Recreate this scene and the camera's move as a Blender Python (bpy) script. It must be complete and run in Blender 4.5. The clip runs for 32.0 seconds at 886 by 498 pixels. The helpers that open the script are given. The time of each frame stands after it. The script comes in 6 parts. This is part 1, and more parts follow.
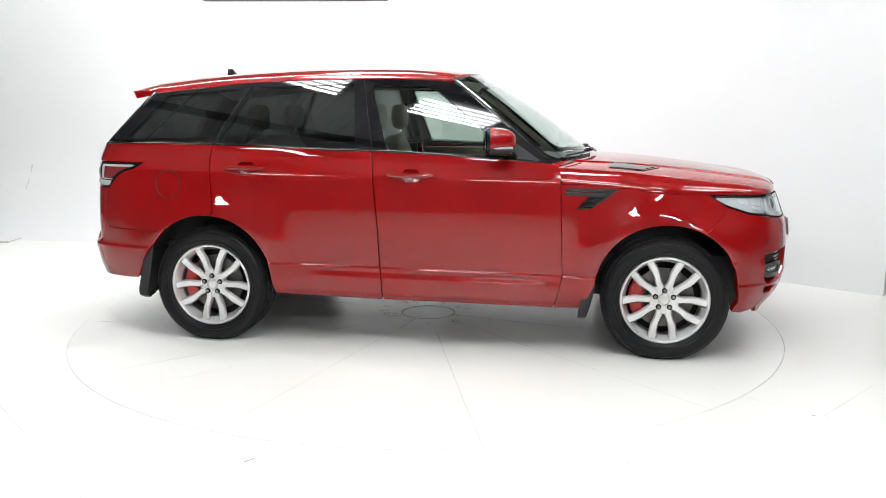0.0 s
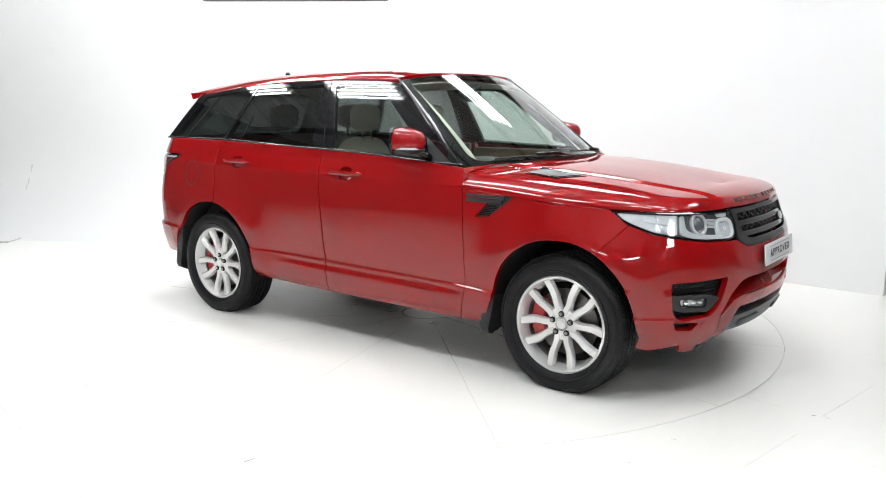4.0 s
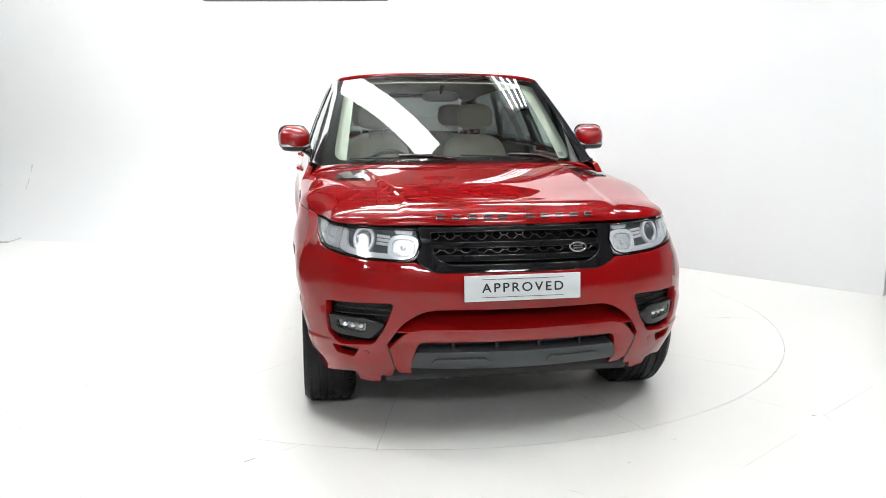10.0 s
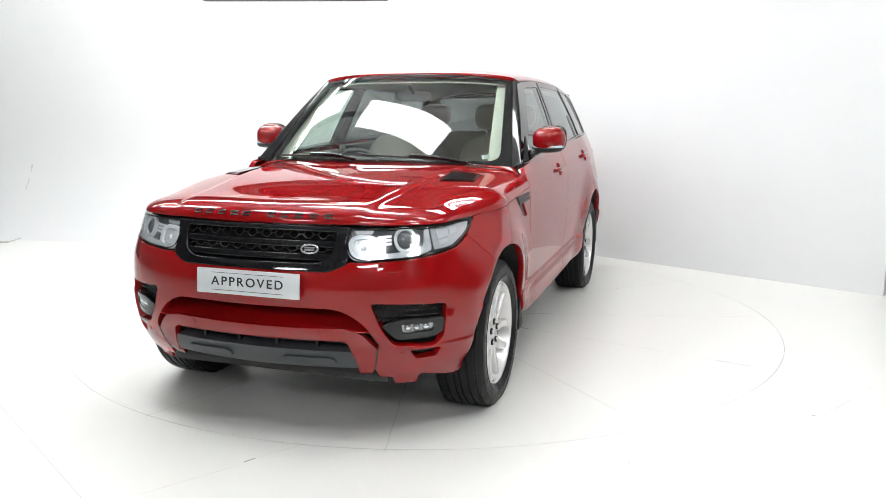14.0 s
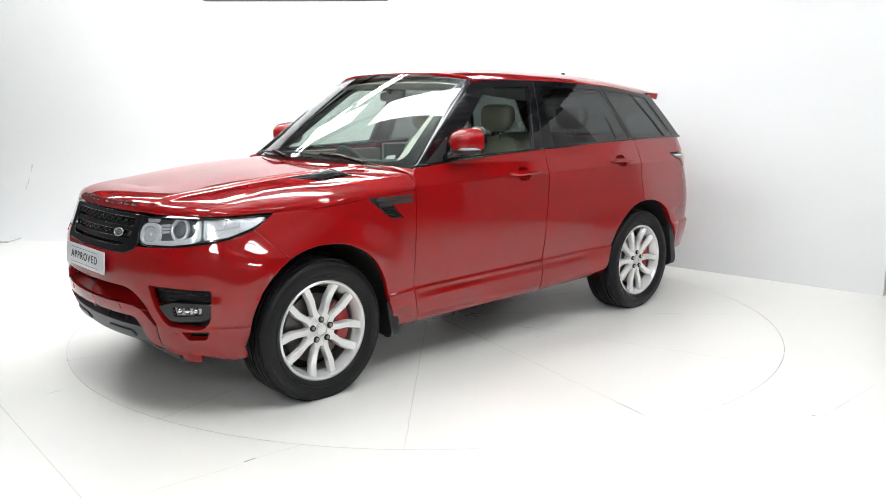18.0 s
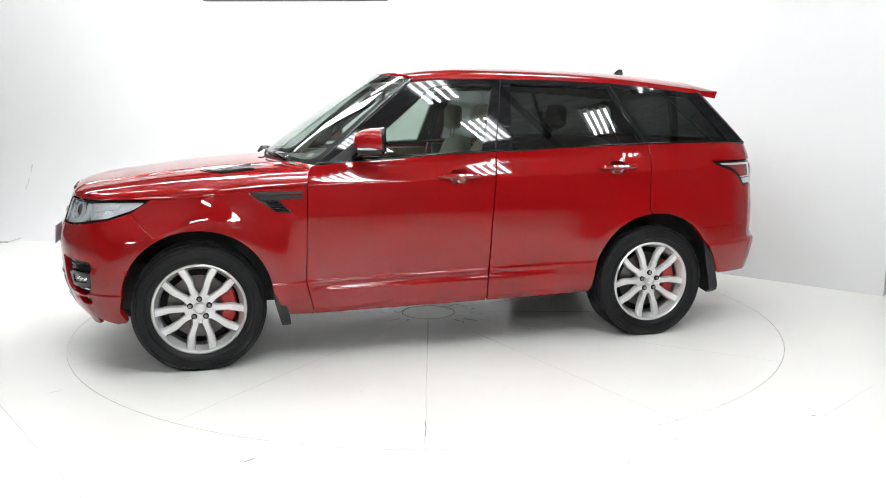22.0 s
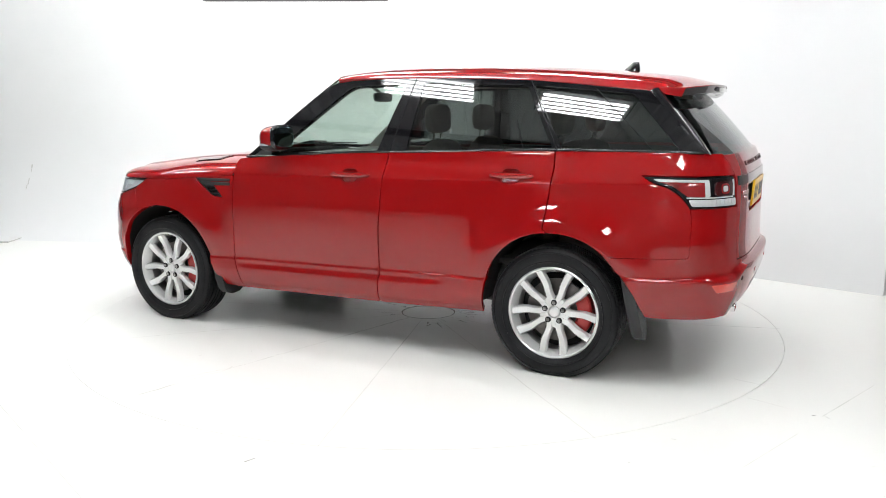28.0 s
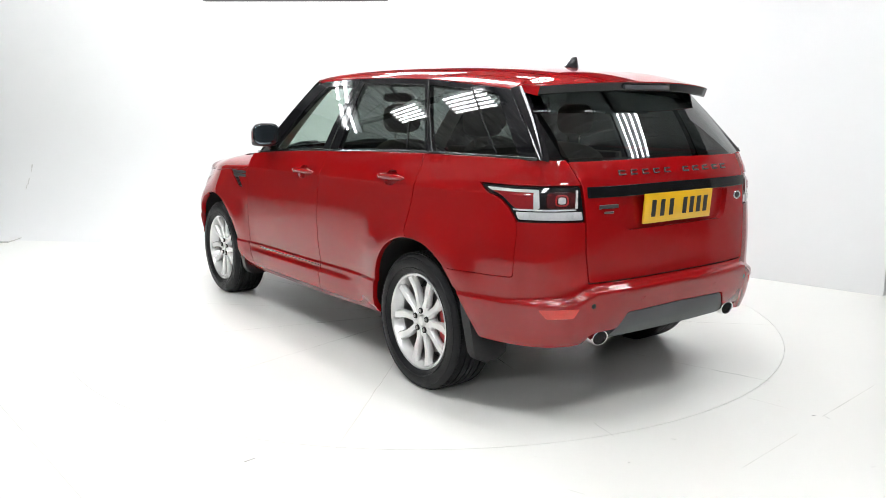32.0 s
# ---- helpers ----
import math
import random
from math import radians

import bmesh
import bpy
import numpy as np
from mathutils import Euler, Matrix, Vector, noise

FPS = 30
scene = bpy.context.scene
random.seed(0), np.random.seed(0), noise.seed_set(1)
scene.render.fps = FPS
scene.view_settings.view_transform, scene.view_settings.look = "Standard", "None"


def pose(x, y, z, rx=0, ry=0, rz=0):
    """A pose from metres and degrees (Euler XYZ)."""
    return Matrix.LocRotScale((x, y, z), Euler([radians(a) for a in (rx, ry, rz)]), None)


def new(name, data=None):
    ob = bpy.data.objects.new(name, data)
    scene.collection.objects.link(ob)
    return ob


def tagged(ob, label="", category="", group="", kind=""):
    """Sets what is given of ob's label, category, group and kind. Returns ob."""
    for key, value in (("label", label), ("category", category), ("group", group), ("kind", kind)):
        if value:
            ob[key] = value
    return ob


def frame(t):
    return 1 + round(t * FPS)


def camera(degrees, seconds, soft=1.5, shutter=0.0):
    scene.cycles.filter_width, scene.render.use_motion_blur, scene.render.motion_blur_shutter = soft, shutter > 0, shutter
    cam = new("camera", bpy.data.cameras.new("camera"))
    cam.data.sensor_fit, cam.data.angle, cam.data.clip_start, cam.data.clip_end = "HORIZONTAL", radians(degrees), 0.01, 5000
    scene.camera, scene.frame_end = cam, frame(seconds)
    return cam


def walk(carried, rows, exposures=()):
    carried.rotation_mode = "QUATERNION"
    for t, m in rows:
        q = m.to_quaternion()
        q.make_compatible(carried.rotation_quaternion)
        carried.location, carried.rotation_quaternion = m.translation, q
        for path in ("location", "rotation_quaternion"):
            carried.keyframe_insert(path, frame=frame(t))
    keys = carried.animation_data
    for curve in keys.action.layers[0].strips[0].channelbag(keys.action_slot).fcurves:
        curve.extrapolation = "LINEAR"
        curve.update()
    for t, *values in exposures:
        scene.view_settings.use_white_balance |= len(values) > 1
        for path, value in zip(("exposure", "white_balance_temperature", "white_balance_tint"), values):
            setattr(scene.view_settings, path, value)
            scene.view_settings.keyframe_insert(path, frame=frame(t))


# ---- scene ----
cam = camera(57.37, 32.0, soft=0.7)
walk(cam, [(0.0, pose(0.111, -5.951, 1.540, 79.95, 0, 0)), (32.0, pose(0.111, -5.951, 1.540, 79.95, 0, 0))], exposures=[(0.0, -0.41, 6500, 10), (32.0, -0.41, 6500, 10)])

# turn of the turntable, degrees, second by second
TURN = [-8.74, -15.85, -22.95, -30.01, -37.04, -44.08, -51.13, -58.24, -65.41, -72.63, -79.88, -87.19, -94.5, -101.73, -108.97, -116.07,
        -123.08, -130.05, -137.02, -143.99, -150.96, -157.9, -164.82, -171.72, -178.6, -185.47, -192.36, -199.26, -206.19, -213.14, -220.13, -227.11, -234.08]
OFF_X, OFF_Y = 0.185, 0.031         # the car's centre on the turntable
TABLE_R = 2.490

# ---- world ----
world = bpy.data.worlds.new("studio_world")
world.use_nodes = True
world.node_tree.nodes["Background"].inputs[0].default_value = (0.9, 0.95, 1.0, 1)
world.node_tree.nodes["Background"].inputs[1].default_value = 0.05
scene.world = world


# ---- materials ----
def mat(name, color, rough=0.5, metal=0.0, coat=0.0, vary=0.0, scale=20.0, bump=0.0, bump_scale=80.0, emit=0.0, spec=0.5, rough_vary=0.0, coat_rough=0.02, coat_ior=1.5):
    m = bpy.data.materials.new(name)
    m.use_nodes = True
    nt = m.node_tree
    b = nt.nodes["Principled BSDF"]
    b.inputs["Base Color"].default_value = (*color, 1)
    b.inputs["Roughness"].default_value = rough
    b.inputs["Metallic"].default_value = metal
    b.inputs["Coat Weight"].default_value = coat
    b.inputs["Coat Roughness"].default_value = coat_rough
    b.inputs["Coat IOR"].default_value = coat_ior
    b.inputs["Specular IOR Level"].default_value = spec
    if emit:
        b.inputs["Emission Color"].default_value = (*color, 1)
        b.inputs["Emission Strength"].default_value = emit
    tc = nt.nodes.new("ShaderNodeTexCoord")
    if vary or rough_vary:
        n = nt.nodes.new("ShaderNodeTexNoise")
        n.inputs["Scale"].default_value = scale
        n.inputs["Detail"].default_value = 5
        nt.links.new(tc.outputs["Object"], n.inputs["Vector"])
        if vary:
            mix = nt.nodes.new("ShaderNodeMix")
            mix.data_type = "RGBA"
            mix.inputs[6].default_value = (*[c * (1 - vary) for c in color], 1)
            mix.inputs[7].default_value = (*[min(1, c * (1 + vary)) for c in color], 1)
            nt.links.new(n.outputs["Fac"], mix.inputs[0])
            nt.links.new(mix.outputs[2], b.inputs["Base Color"])
        if rough_vary:
            mr = nt.nodes.new("ShaderNodeMapRange")
            mr.inputs[1].default_value, mr.inputs[2].default_value = 0.3, 0.7
            mr.inputs[3].default_value, mr.inputs[4].default_value = max(0, rough - rough_vary), rough + rough_vary
            nt.links.new(n.outputs["Fac"], mr.inputs[0])
            nt.links.new(mr.outputs[0], b.inputs["Roughness"])
    if bump:
        n2 = nt.nodes.new("ShaderNodeTexNoise")
        n2.inputs["Scale"].default_value = bump_scale
        n2.inputs["Detail"].default_value = 3
        nt.links.new(tc.outputs["Object"], n2.inputs["Vector"])
        bp = nt.nodes.new("ShaderNodeBump")
        bp.inputs["Strength"].default_value = bump
        bp.inputs["Distance"].default_value = 0.01
        nt.links.new(n2.outputs["Fac"], bp.inputs["Height"])
        nt.links.new(bp.outputs[0], b.inputs["Normal"])
    return m


def glass(name, tint, ior=1.5):
    """A thin pane: tinted see-through with a mirror gloss."""
    m = bpy.data.materials.new(name)
    m.use_nodes = True
    nt = m.node_tree
    nt.nodes.remove(nt.nodes["Principled BSDF"])
    out = nt.nodes["Material Output"]
    tr = nt.nodes.new("ShaderNodeBsdfTransparent")
    tr.inputs[0].default_value = (*tint, 1)
    gl = nt.nodes.new("ShaderNodeBsdfGlossy")
    gl.inputs["Roughness"].default_value = 0.015
    gl.inputs[0].default_value = (0.95, 0.97, 0.97, 1)
    lw = nt.nodes.new("ShaderNodeLayerWeight")
    lw.inputs[0].default_value = 0.5
    pw = nt.nodes.new("ShaderNodeMath")
    pw.operation = "POWER"
    pw.inputs[1].default_value = 5.0
    nt.links.new(lw.outputs["Facing"], pw.inputs[0])
    fr = nt.nodes.new("ShaderNodeMapRange")
    fr.inputs[3].default_value = 1.55 * ((ior - 1) / (ior + 1)) ** 2
    fr.inputs[4].default_value = 1.0
    nt.links.new(pw.outputs[0], fr.inputs[0])
    mx = nt.nodes.new("ShaderNodeMixShader")
    nt.links.new(fr.outputs[0], mx.inputs[0])
    nt.links.new(tr.outputs[0], mx.inputs[1])
    nt.links.new(gl.outputs[0], mx.inputs[2])
    nt.links.new(mx.outputs[0], out.inputs[0])
    return m


M_PAINT = mat("red_paint", (0.258, 0.003, 0.004), rough=0.55, coat=1.0, coat_ior=1.6, vary=0.03, scale=3.0, coat_rough=0.004, spec=0.0)
M_BLACK = mat("gloss_black", (0.006, 0.006, 0.007), rough=0.05, spec=0.5)
M_PLASTIC = mat("black_plastic", (0.016, 0.016, 0.017), rough=0.55, vary=0.2, bump=0.15, bump_scale=400)
M_GREYPL = mat("grey_skid_plastic", (0.045, 0.05, 0.055), rough=0.38, vary=0.1, bump=0.05, bump_scale=500)
# near-black for hidden parts, and for shade drawn as colour in gaps and openings
M_DARK = mat("dark_cavity", (0.006, 0.006, 0.006), rough=0.8, vary=0.3, scale=8)
M_UNDER = mat("grey_underseal", (0.05, 0.048, 0.046), rough=0.8, vary=0.35, scale=6, bump=0.2, bump_scale=60)
M_RUBBER = mat("tyre_rubber", (0.008, 0.008, 0.009), rough=0.44, vary=0.3, scale=14, bump=0.12, bump_scale=260, rough_vary=0.15, spec=0.25)
M_ALLOY = mat("silver_alloy", (0.76, 0.76, 0.752), rough=0.22, metal=0.5, coat=0.5, vary=0.04, scale=9)
# darker than the alloy rim: shade behind the spokes put into the colour
M_BARREL = mat("shaded_rim_barrel", (0.22, 0.215, 0.21), rough=0.4, metal=0.6, vary=0.2, scale=9, rough_vary=0.1)
M_STEEL = mat("brake_steel", (0.26, 0.25, 0.24), rough=0.35, metal=1.0, vary=0.15, scale=40)
M_DISC = mat("dark_brake_disc", (0.13, 0.12, 0.115), rough=0.38, metal=0.8, vary=0.3, scale=30)
M_CALIPER = mat("red_caliper", (0.42, 0.012, 0.012), rough=0.35, vary=0.1, coat=0.5)
M_CHROME = mat("chrome", (0.82, 0.82, 0.83), rough=0.07, metal=1.0, rough_vary=0.02)
M_LAMPSILVER = mat("lamp_reflector", (0.76, 0.77, 0.79), rough=0.2, metal=0.45, coat=0.5, vary=0.12, scale=60)
M_LAMPWHITE = mat("lamp_light_guide", (0.66, 0.68, 0.70), rough=0.15, metal=0.25, vary=0.10, scale=70, coat=0.8)
M_TAILCLEAR = mat("tail_clear_lens", (0.48, 0.49, 0.50), rough=0.15, vary=0.12, scale=90, coat=1.0)
M_LAMPGREY = mat("lamp_inner_grey", (0.12, 0.125, 0.135), rough=0.12, metal=0.4, coat=1.0, vary=0.1)
M_LAMPBOWL = mat("lamp_bowl_silver", (0.36, 0.37, 0.385), rough=0.18, metal=0.7, vary=0.15, scale=40)
M_REDLENS = mat("red_lens", (0.22, 0.012, 0.014), rough=0.10, coat=1.0, vary=0.2, scale=60)
M_REDDARK = mat("dark_red_lens", (0.05, 0.003, 0.004), rough=0.08, coat=1.0, vary=0.2, scale=50)
M_REFLECT = mat("red_reflector", (0.62, 0.025, 0.015), rough=0.2, coat=1.0, vary=0.15, scale=120)
M_CLEAR = glass("clear_lens", (0.93, 0.95, 0.96), 1.45)
M_GLASS = glass("green_glass", (0.57, 0.655, 0.61), 1.52)
M_SCREEN = glass("screen_glass", (0.74, 0.82, 0.78), 1.52)
M_TINT = glass("privacy_glass", (0.14, 0.155, 0.15), 1.52)
M_PLATE_W = mat("white_plate", (0.66, 0.68, 0.70), rough=0.35, vary=0.03, coat=0.3)
M_PLATE_Y = mat("yellow_plate", (0.75, 0.42, 0.01), rough=0.35, vary=0.04, coat=0.3)
M_INK = mat("black_ink", (0.015, 0.015, 0.017), rough=0.45)
M_LETTER = mat("dark_badge_metal", (0.10, 0.085, 0.085), rough=0.25, metal=0.7)
M_LEATHER = mat("beige_leather", (0.34, 0.30, 0.24), rough=0.5, vary=0.08, scale=12, bump=0.2, bump_scale=300)
M_LEATHER_D = mat("dark_leather", (0.025, 0.022, 0.02), rough=0.5, vary=0.2, bump=0.2, bump_scale=300)
M_WOODTRIM = mat("brown_trim", (0.12, 0.07, 0.04), rough=0.4, vary=0.2)
M_HEADLINE = mat("cream_headlining", (0.78, 0.74, 0.66), rough=0.9, vary=0.05, bump=0.1, bump_scale=500)
M_CARPET = mat("dark_carpet", (0.03, 0.028, 0.026), rough=0.95, vary=0.3, scale=200)
M_MIRROR = mat("mirror_glass", (0.22, 0.28, 0.32), rough=0.02, metal=1.0)
M_WALL = mat("white_wall_paint", (0.71, 0.715, 0.718), rough=0.6, vary=0.015, scale=0.7, bump=0.03, bump_scale=60)
M_FLOOR = mat("white_floor_paint", (0.79, 0.785, 0.75), rough=0.30, vary=0.02, scale=1.1)
# paler than the right wall's paint: stronger light on the left put into the colour
M_COVE = mat("brightened_wall_white", (0.765, 0.767, 0.762), rough=0.55, vary=0.02, scale=0.8)
M_CRACK = mat("dark_crack", (0.12, 0.105, 0.09), rough=0.9, vary=0.5, scale=30)
M_CRACK_L = mat("pale_crack", (0.62, 0.60, 0.56), rough=0.9, vary=0.25, scale=9)
M_SEAM = mat("grey_seam", (0.58, 0.57, 0.54), rough=0.9, vary=0.35, scale=5)
M_CEIL = mat("grey_roof_sheet", (0.55, 0.55, 0.555), rough=0.6, vary=0.1, scale=2)
M_BEAM = mat("dark_purlin", (0.05, 0.05, 0.055), rough=0.6, vary=0.1)
M_BACK = mat("workshop_wall", (0.13, 0.13, 0.13), rough=0.8, vary=0.25, scale=1.5)
M_GREYDOOR = mat("grey_door_panel", (0.30, 0.29, 0.29), rough=0.6, vary=0.1, scale=3)
M_TUBE = mat("lit_tube", (0.965, 0.99, 1.0), emit=52.0)
M_PANEL = mat("lit_diffuser", (0.965, 0.99, 1.0), emit=24.0)
M_HOUSING = mat("white_housing", (0.75, 0.75, 0.75), rough=0.5)
M_TRAY = mat("grey_louvre_tray", (0.10, 0.10, 0.105), rough=0.6, vary=0.1)
M_BLACKHOUSE = mat("black_housing", (0.008, 0.012, 0.012), rough=0.6)


# ---- mesh helpers ----
def mesh_ob(name, verts, faces, material, parent=None, label="", smooth=True, normals=None):
    me = bpy.data.meshes.new(name)
    me.from_pydata([tuple(v) for v in verts], [], [tuple(f) for f in faces])
    me.materials.append(material)
    if smooth:
        me.polygons.foreach_set("use_smooth", [True] * len(me.polygons))
    if normals is not None:
        me.normals_split_custom_set_from_vertices([tuple(n) for n in normals])
    me.update()
    ob = new(name, me)
    ob.parent = parent
    if label:
        tagged(ob, label)
    return ob


def part(name, bm, material, parent=None, label="", smooth=True, sharp=0.6):
    """One mesh object from a bmesh, under a thing or a part."""
    me = bpy.data.meshes.new(name)
    if smooth:
        for f in bm.faces:
            f.smooth = True
        for e in bm.edges:
            if len(e.link_faces) == 2 and e.calc_face_angle(0) > sharp:
                e.smooth = False
    bm.to_mesh(me)
    bm.free()
    me.materials.append(material)
    ob = new(name, me)
    ob.parent = parent
    if label:
        tagged(ob, label)
    return ob


def box(bm, lo, hi, bevel=0.0, seg=2, m=None):
    """A bevelled box added to bm, between two corners, moved by m."""
    size = [h - l for l, h in zip(lo, hi)]
    mid = [(h + l) / 2 for l, h in zip(lo, hi)]
    r = bmesh.ops.create_cube(bm, size=1.0)
    bmesh.ops.scale(bm, vec=size, verts=r["verts"])
    vs = r["verts"]
    if bevel:
        es = list({e for v in vs for e in v.link_edges})
        g = bmesh.ops.bevel(bm, geom=es, offset=bevel, segments=seg, profile=0.6, affect="EDGES")
        vs = list({v for f in g["faces"] for v in f.verts} | {v for v in vs if v.is_valid})
    bmesh.ops.translate(bm, vec=mid, verts=vs)
    if m is not None:
        bmesh.ops.transform(bm, matrix=m, verts=vs)
    return vs


def revolve(bm, profile, seg=64, closed=False, start=0.0, sweep=2 * math.pi):
    """Profile of (r, y) turned round the y axis."""
    full = abs(sweep - 2 * math.pi) < 1e-6
    n = seg if full else seg + 1
    rings = []
    for i in range(n):
        a = start + sweep * i / seg
        rings.append([bm.verts.new((r * math.cos(a), y, r * math.sin(a))) for r, y in profile])
    k = len(profile)
    for i in range(seg):
        a, b = rings[i], rings[(i + 1) % n]
        for j in range(k if closed else k - 1):
            bm.faces.new((a[j], b[j], b[(j + 1) % k], a[(j + 1) % k]))
    bmesh.ops.recalc_face_normals(bm, faces=bm.faces)


def tube(bm, pts, r, seg=8, flat=1.0, closed=False):
    """A round rod along points."""
    pts = [Vector(p) for p in pts]
    rings = []
    for i, p in enumerate(pts):
        a = pts[i - 1] if i or closed else p
        b = pts[(i + 1) % len(pts)] if i < len(pts) - 1 or closed else p
        t = (b - a).normalized()
        u = t.cross(Vector((0.31, 0.2, 0.93))).normalized()
        v = t.cross(u)
        rings.append([bm.verts.new(p + r * (math.cos(q) * u + flat * math.sin(q) * v)) for q in [2 * math.pi * k / seg for k in range(seg)]])
    n = len(rings)
    for i in range(n if closed else n - 1):
        for k in range(seg):
            bm.faces.new((rings[i][k], rings[i][(k + 1) % seg], rings[(i + 1) % n][(k + 1) % seg], rings[(i + 1) % n][k]))
    if not closed:
        bm.faces.new(rings[0][::-1])
        bm.faces.new(rings[-1])


def spline(x, pts):
    """Smooth curve through (x, value) pairs in rising x."""
    if x <= pts[0][0]:
        return pts[0][1]
    if x >= pts[-1][0]:
        return pts[-1][1]
    for i in range(len(pts) - 1):
        if x <= pts[i + 1][0]:
            break
    x0, y0 = pts[i]
    x1, y1 = pts[i + 1]
    h = x1 - x0

    def slope(k):
        if k == 0 or k == len(pts) - 1:
            j = 0 if k == 0 else k - 1
            return (pts[j + 1][1] - pts[j][1]) / (pts[j + 1][0] - pts[j][0])
        a = (pts[k][1] - pts[k - 1][1]) / (pts[k][0] - pts[k - 1][0])
        b = (pts[k + 1][1] - pts[k][1]) / (pts[k + 1][0] - pts[k][0])
        return 0 if a * b <= 0 else 2 * a * b / (a + b)
    t = (x - x0) / h
    return (2 * t ** 3 - 3 * t ** 2 + 1) * y0 + (t ** 3 - 2 * t ** 2 + t) * h * slope(i) + (3 * t ** 2 - 2 * t ** 3) * y1 + (t ** 3 - t ** 2) * h * slope(i + 1)


def smooth(a, b, x):
    t = min(1, max(0, (x - a) / (b - a)))
    return t * t * (3 - 2 * t)


# ---- the studio corner ----
CORNER = Vector((0.10, 3.78, 0))
DIR_R = Vector((0.742, -0.670, 0))
DIR_L = Vector((-0.992, 0.1264, 0))
WALL_H = 3.05


def ring_faces(bm, loops):
    for a, b in zip(loops, loops[1:]):
        n = len(a)
        for i in range(n - 1):
            bm.faces.new((a[i], a[i + 1], b[i + 1], b[i]))


def studio():
    # fixed floor round the turntable, out to the walls of the workshop
    bm = bmesh.new()
    n = 128
    loops = []
    for r in (TABLE_R + 0.001, TABLE_R + 0.4, 4.5, 9.5):
        loops.append([bm.verts.new((r * math.cos(2 * math.pi * i / n), r * math.sin(2 * math.pi * i / n), 0)) for i in range(n)])
        loops[-1].append(loops[-1][0])
    low = [bm.verts.new((v.co.x, v.co.y, -0.03)) for v in loops[0][:-1]]
    ring_faces(bm, [low + [low[0]]] + loops)
    bmesh.ops.recalc_face_normals(bm, faces=bm.faces)
    fl = part("floor", bm, M_FLOOR, None, smooth=False)
    tagged(fl, "white painted concrete floor round a turntable", "floor", kind="structure")
    bm = bmesh.new()
    bmesh.ops.create_circle(bm, cap_ends=True, radius=TABLE_R + 0.1, segments=64)
    pit = part("turntable_pit", bm, M_SEAM, None, smooth=False)
    pit.location.z = -0.03
    tagged(pit, "dark pit floor under the turntable", "floor", kind="structure")

    # right wall: a slab with a square foot, ending at a white post
    def slab(name, a, b, th, h, material, label, out):
        bm = bmesh.new()
        q = Vector(out) * th
        c = [a, b, b + q, a + q]
        lo = [bm.verts.new((v.x, v.y, 0)) for v in c]
        hi = [bm.verts.new((v.x, v.y, h)) for v in c]
        bm.faces.new(lo)
        bm.faces.new(hi)
        for i in range(4):
            bm.faces.new((lo[i], lo[(i + 1) % 4], hi[(i + 1) % 4], hi[i]))
        bmesh.ops.recalc_face_normals(bm, faces=bm.faces)
        ob = part(name, bm, material, None, smooth=False)
        return tagged(ob, label, "wall", kind="structure")
    nr = Vector((0.670, 0.742, 0))
    nl = Vector((0.1264, 0.992, 0))
    end = CORNER + DIR_R * 4.84
    slab("wall_right", CORNER, end, 0.15, WALL_H, M_WALL, "plain white painted studio wall", nr)
    slab("trim", end, end + DIR_R * 0.035, 0.17, WALL_H, M_WALL, "white painted edge post of the wall", nr)
    slab("wall_beyond", end + DIR_R * 0.035 + nr * 0.16, end + DIR_R * 3.2 + nr * 0.16, 0.1, WALL_H, M_GREYDOOR, "grey panelled wall beyond the white wall", nr)

    # left wall runs into the floor in a cove
    bm = bmesh.new()
    prof = [(0.0, WALL_H), (0.0, 2.5), (0.0, 1.1)] + [(1.1 * (1 - math.cos(k * math.pi / 32)), 1.1 - 1.1 * math.sin(k * math.pi / 32)) for k in range(1, 17)]
    prof[-1] = (prof[-1][0], 0.002)
    rows = []
    for d in (0.0, 2.0, 4.0, 7.2):
        base = CORNER + DIR_L * d
        rows.append([bm.verts.new((base.x - nl.x * o, base.y - nl.y * o, z)) for o, z in prof])
        rows[-1] += [bm.verts.new((base.x + nl.x * 0.15, base.y + nl.y * 0.15, 0.0)), bm.verts.new((base.x + nl.x * 0.15, base.y + nl.y * 0.15, WALL_H))]
    for a, b in zip(rows, rows[1:]):
        k = len(a)
        for i in range(k):
            bm.faces.new((a[i], a[(i + 1) % k], b[(i + 1) % k], b[i]))
    bmesh.ops.recalc_face_normals(bm, faces=bm.faces)
    wl = part("wall_left", bm, M_COVE, None)
    tagged(wl, "white painted studio wall with a coved foot", "wall", kind="structure")

    for z0, z1, dx in ((0.71, 0.80, 0.0), (0.55, 0.63, -0.012), (0.50, 0.545, -0.02)):
        bm = bmesh.new()
        rng = random.Random(int(z0 * 100))
        prev = None
        for i in range(6):
            z = z0 + (z1 - z0) * i / 5
            off = 1.1 - math.sqrt(max(0, 1.1 ** 2 - (1.1 - z) ** 2)) if z < 1.1 else 0
            p = Vector((-5.12 + dx, 4.445, z)) - nl * (off + 0.004)
            w = 0.008 * rng.uniform(0.2, 1)
            cur = [bm.verts.new(p + DIR_L * w), bm.verts.new(p - DIR_L * w)]
            if prev:
                bm.faces.new((prev[0], prev[1], cur[1], cur[0]))
            prev = cur
        part("paint_chip", bm, M_SEAM, wl, "grey chip in the wall paint", smooth=False)
    ha = new("floor_hatch")
    tagged(ha, "small white hatch lid with a dark edge in the floor", "hatch", kind="structure")
    ha.matrix_basis = Matrix.Translation((-5.03, 3.42, 0))
    bm = bmesh.new()
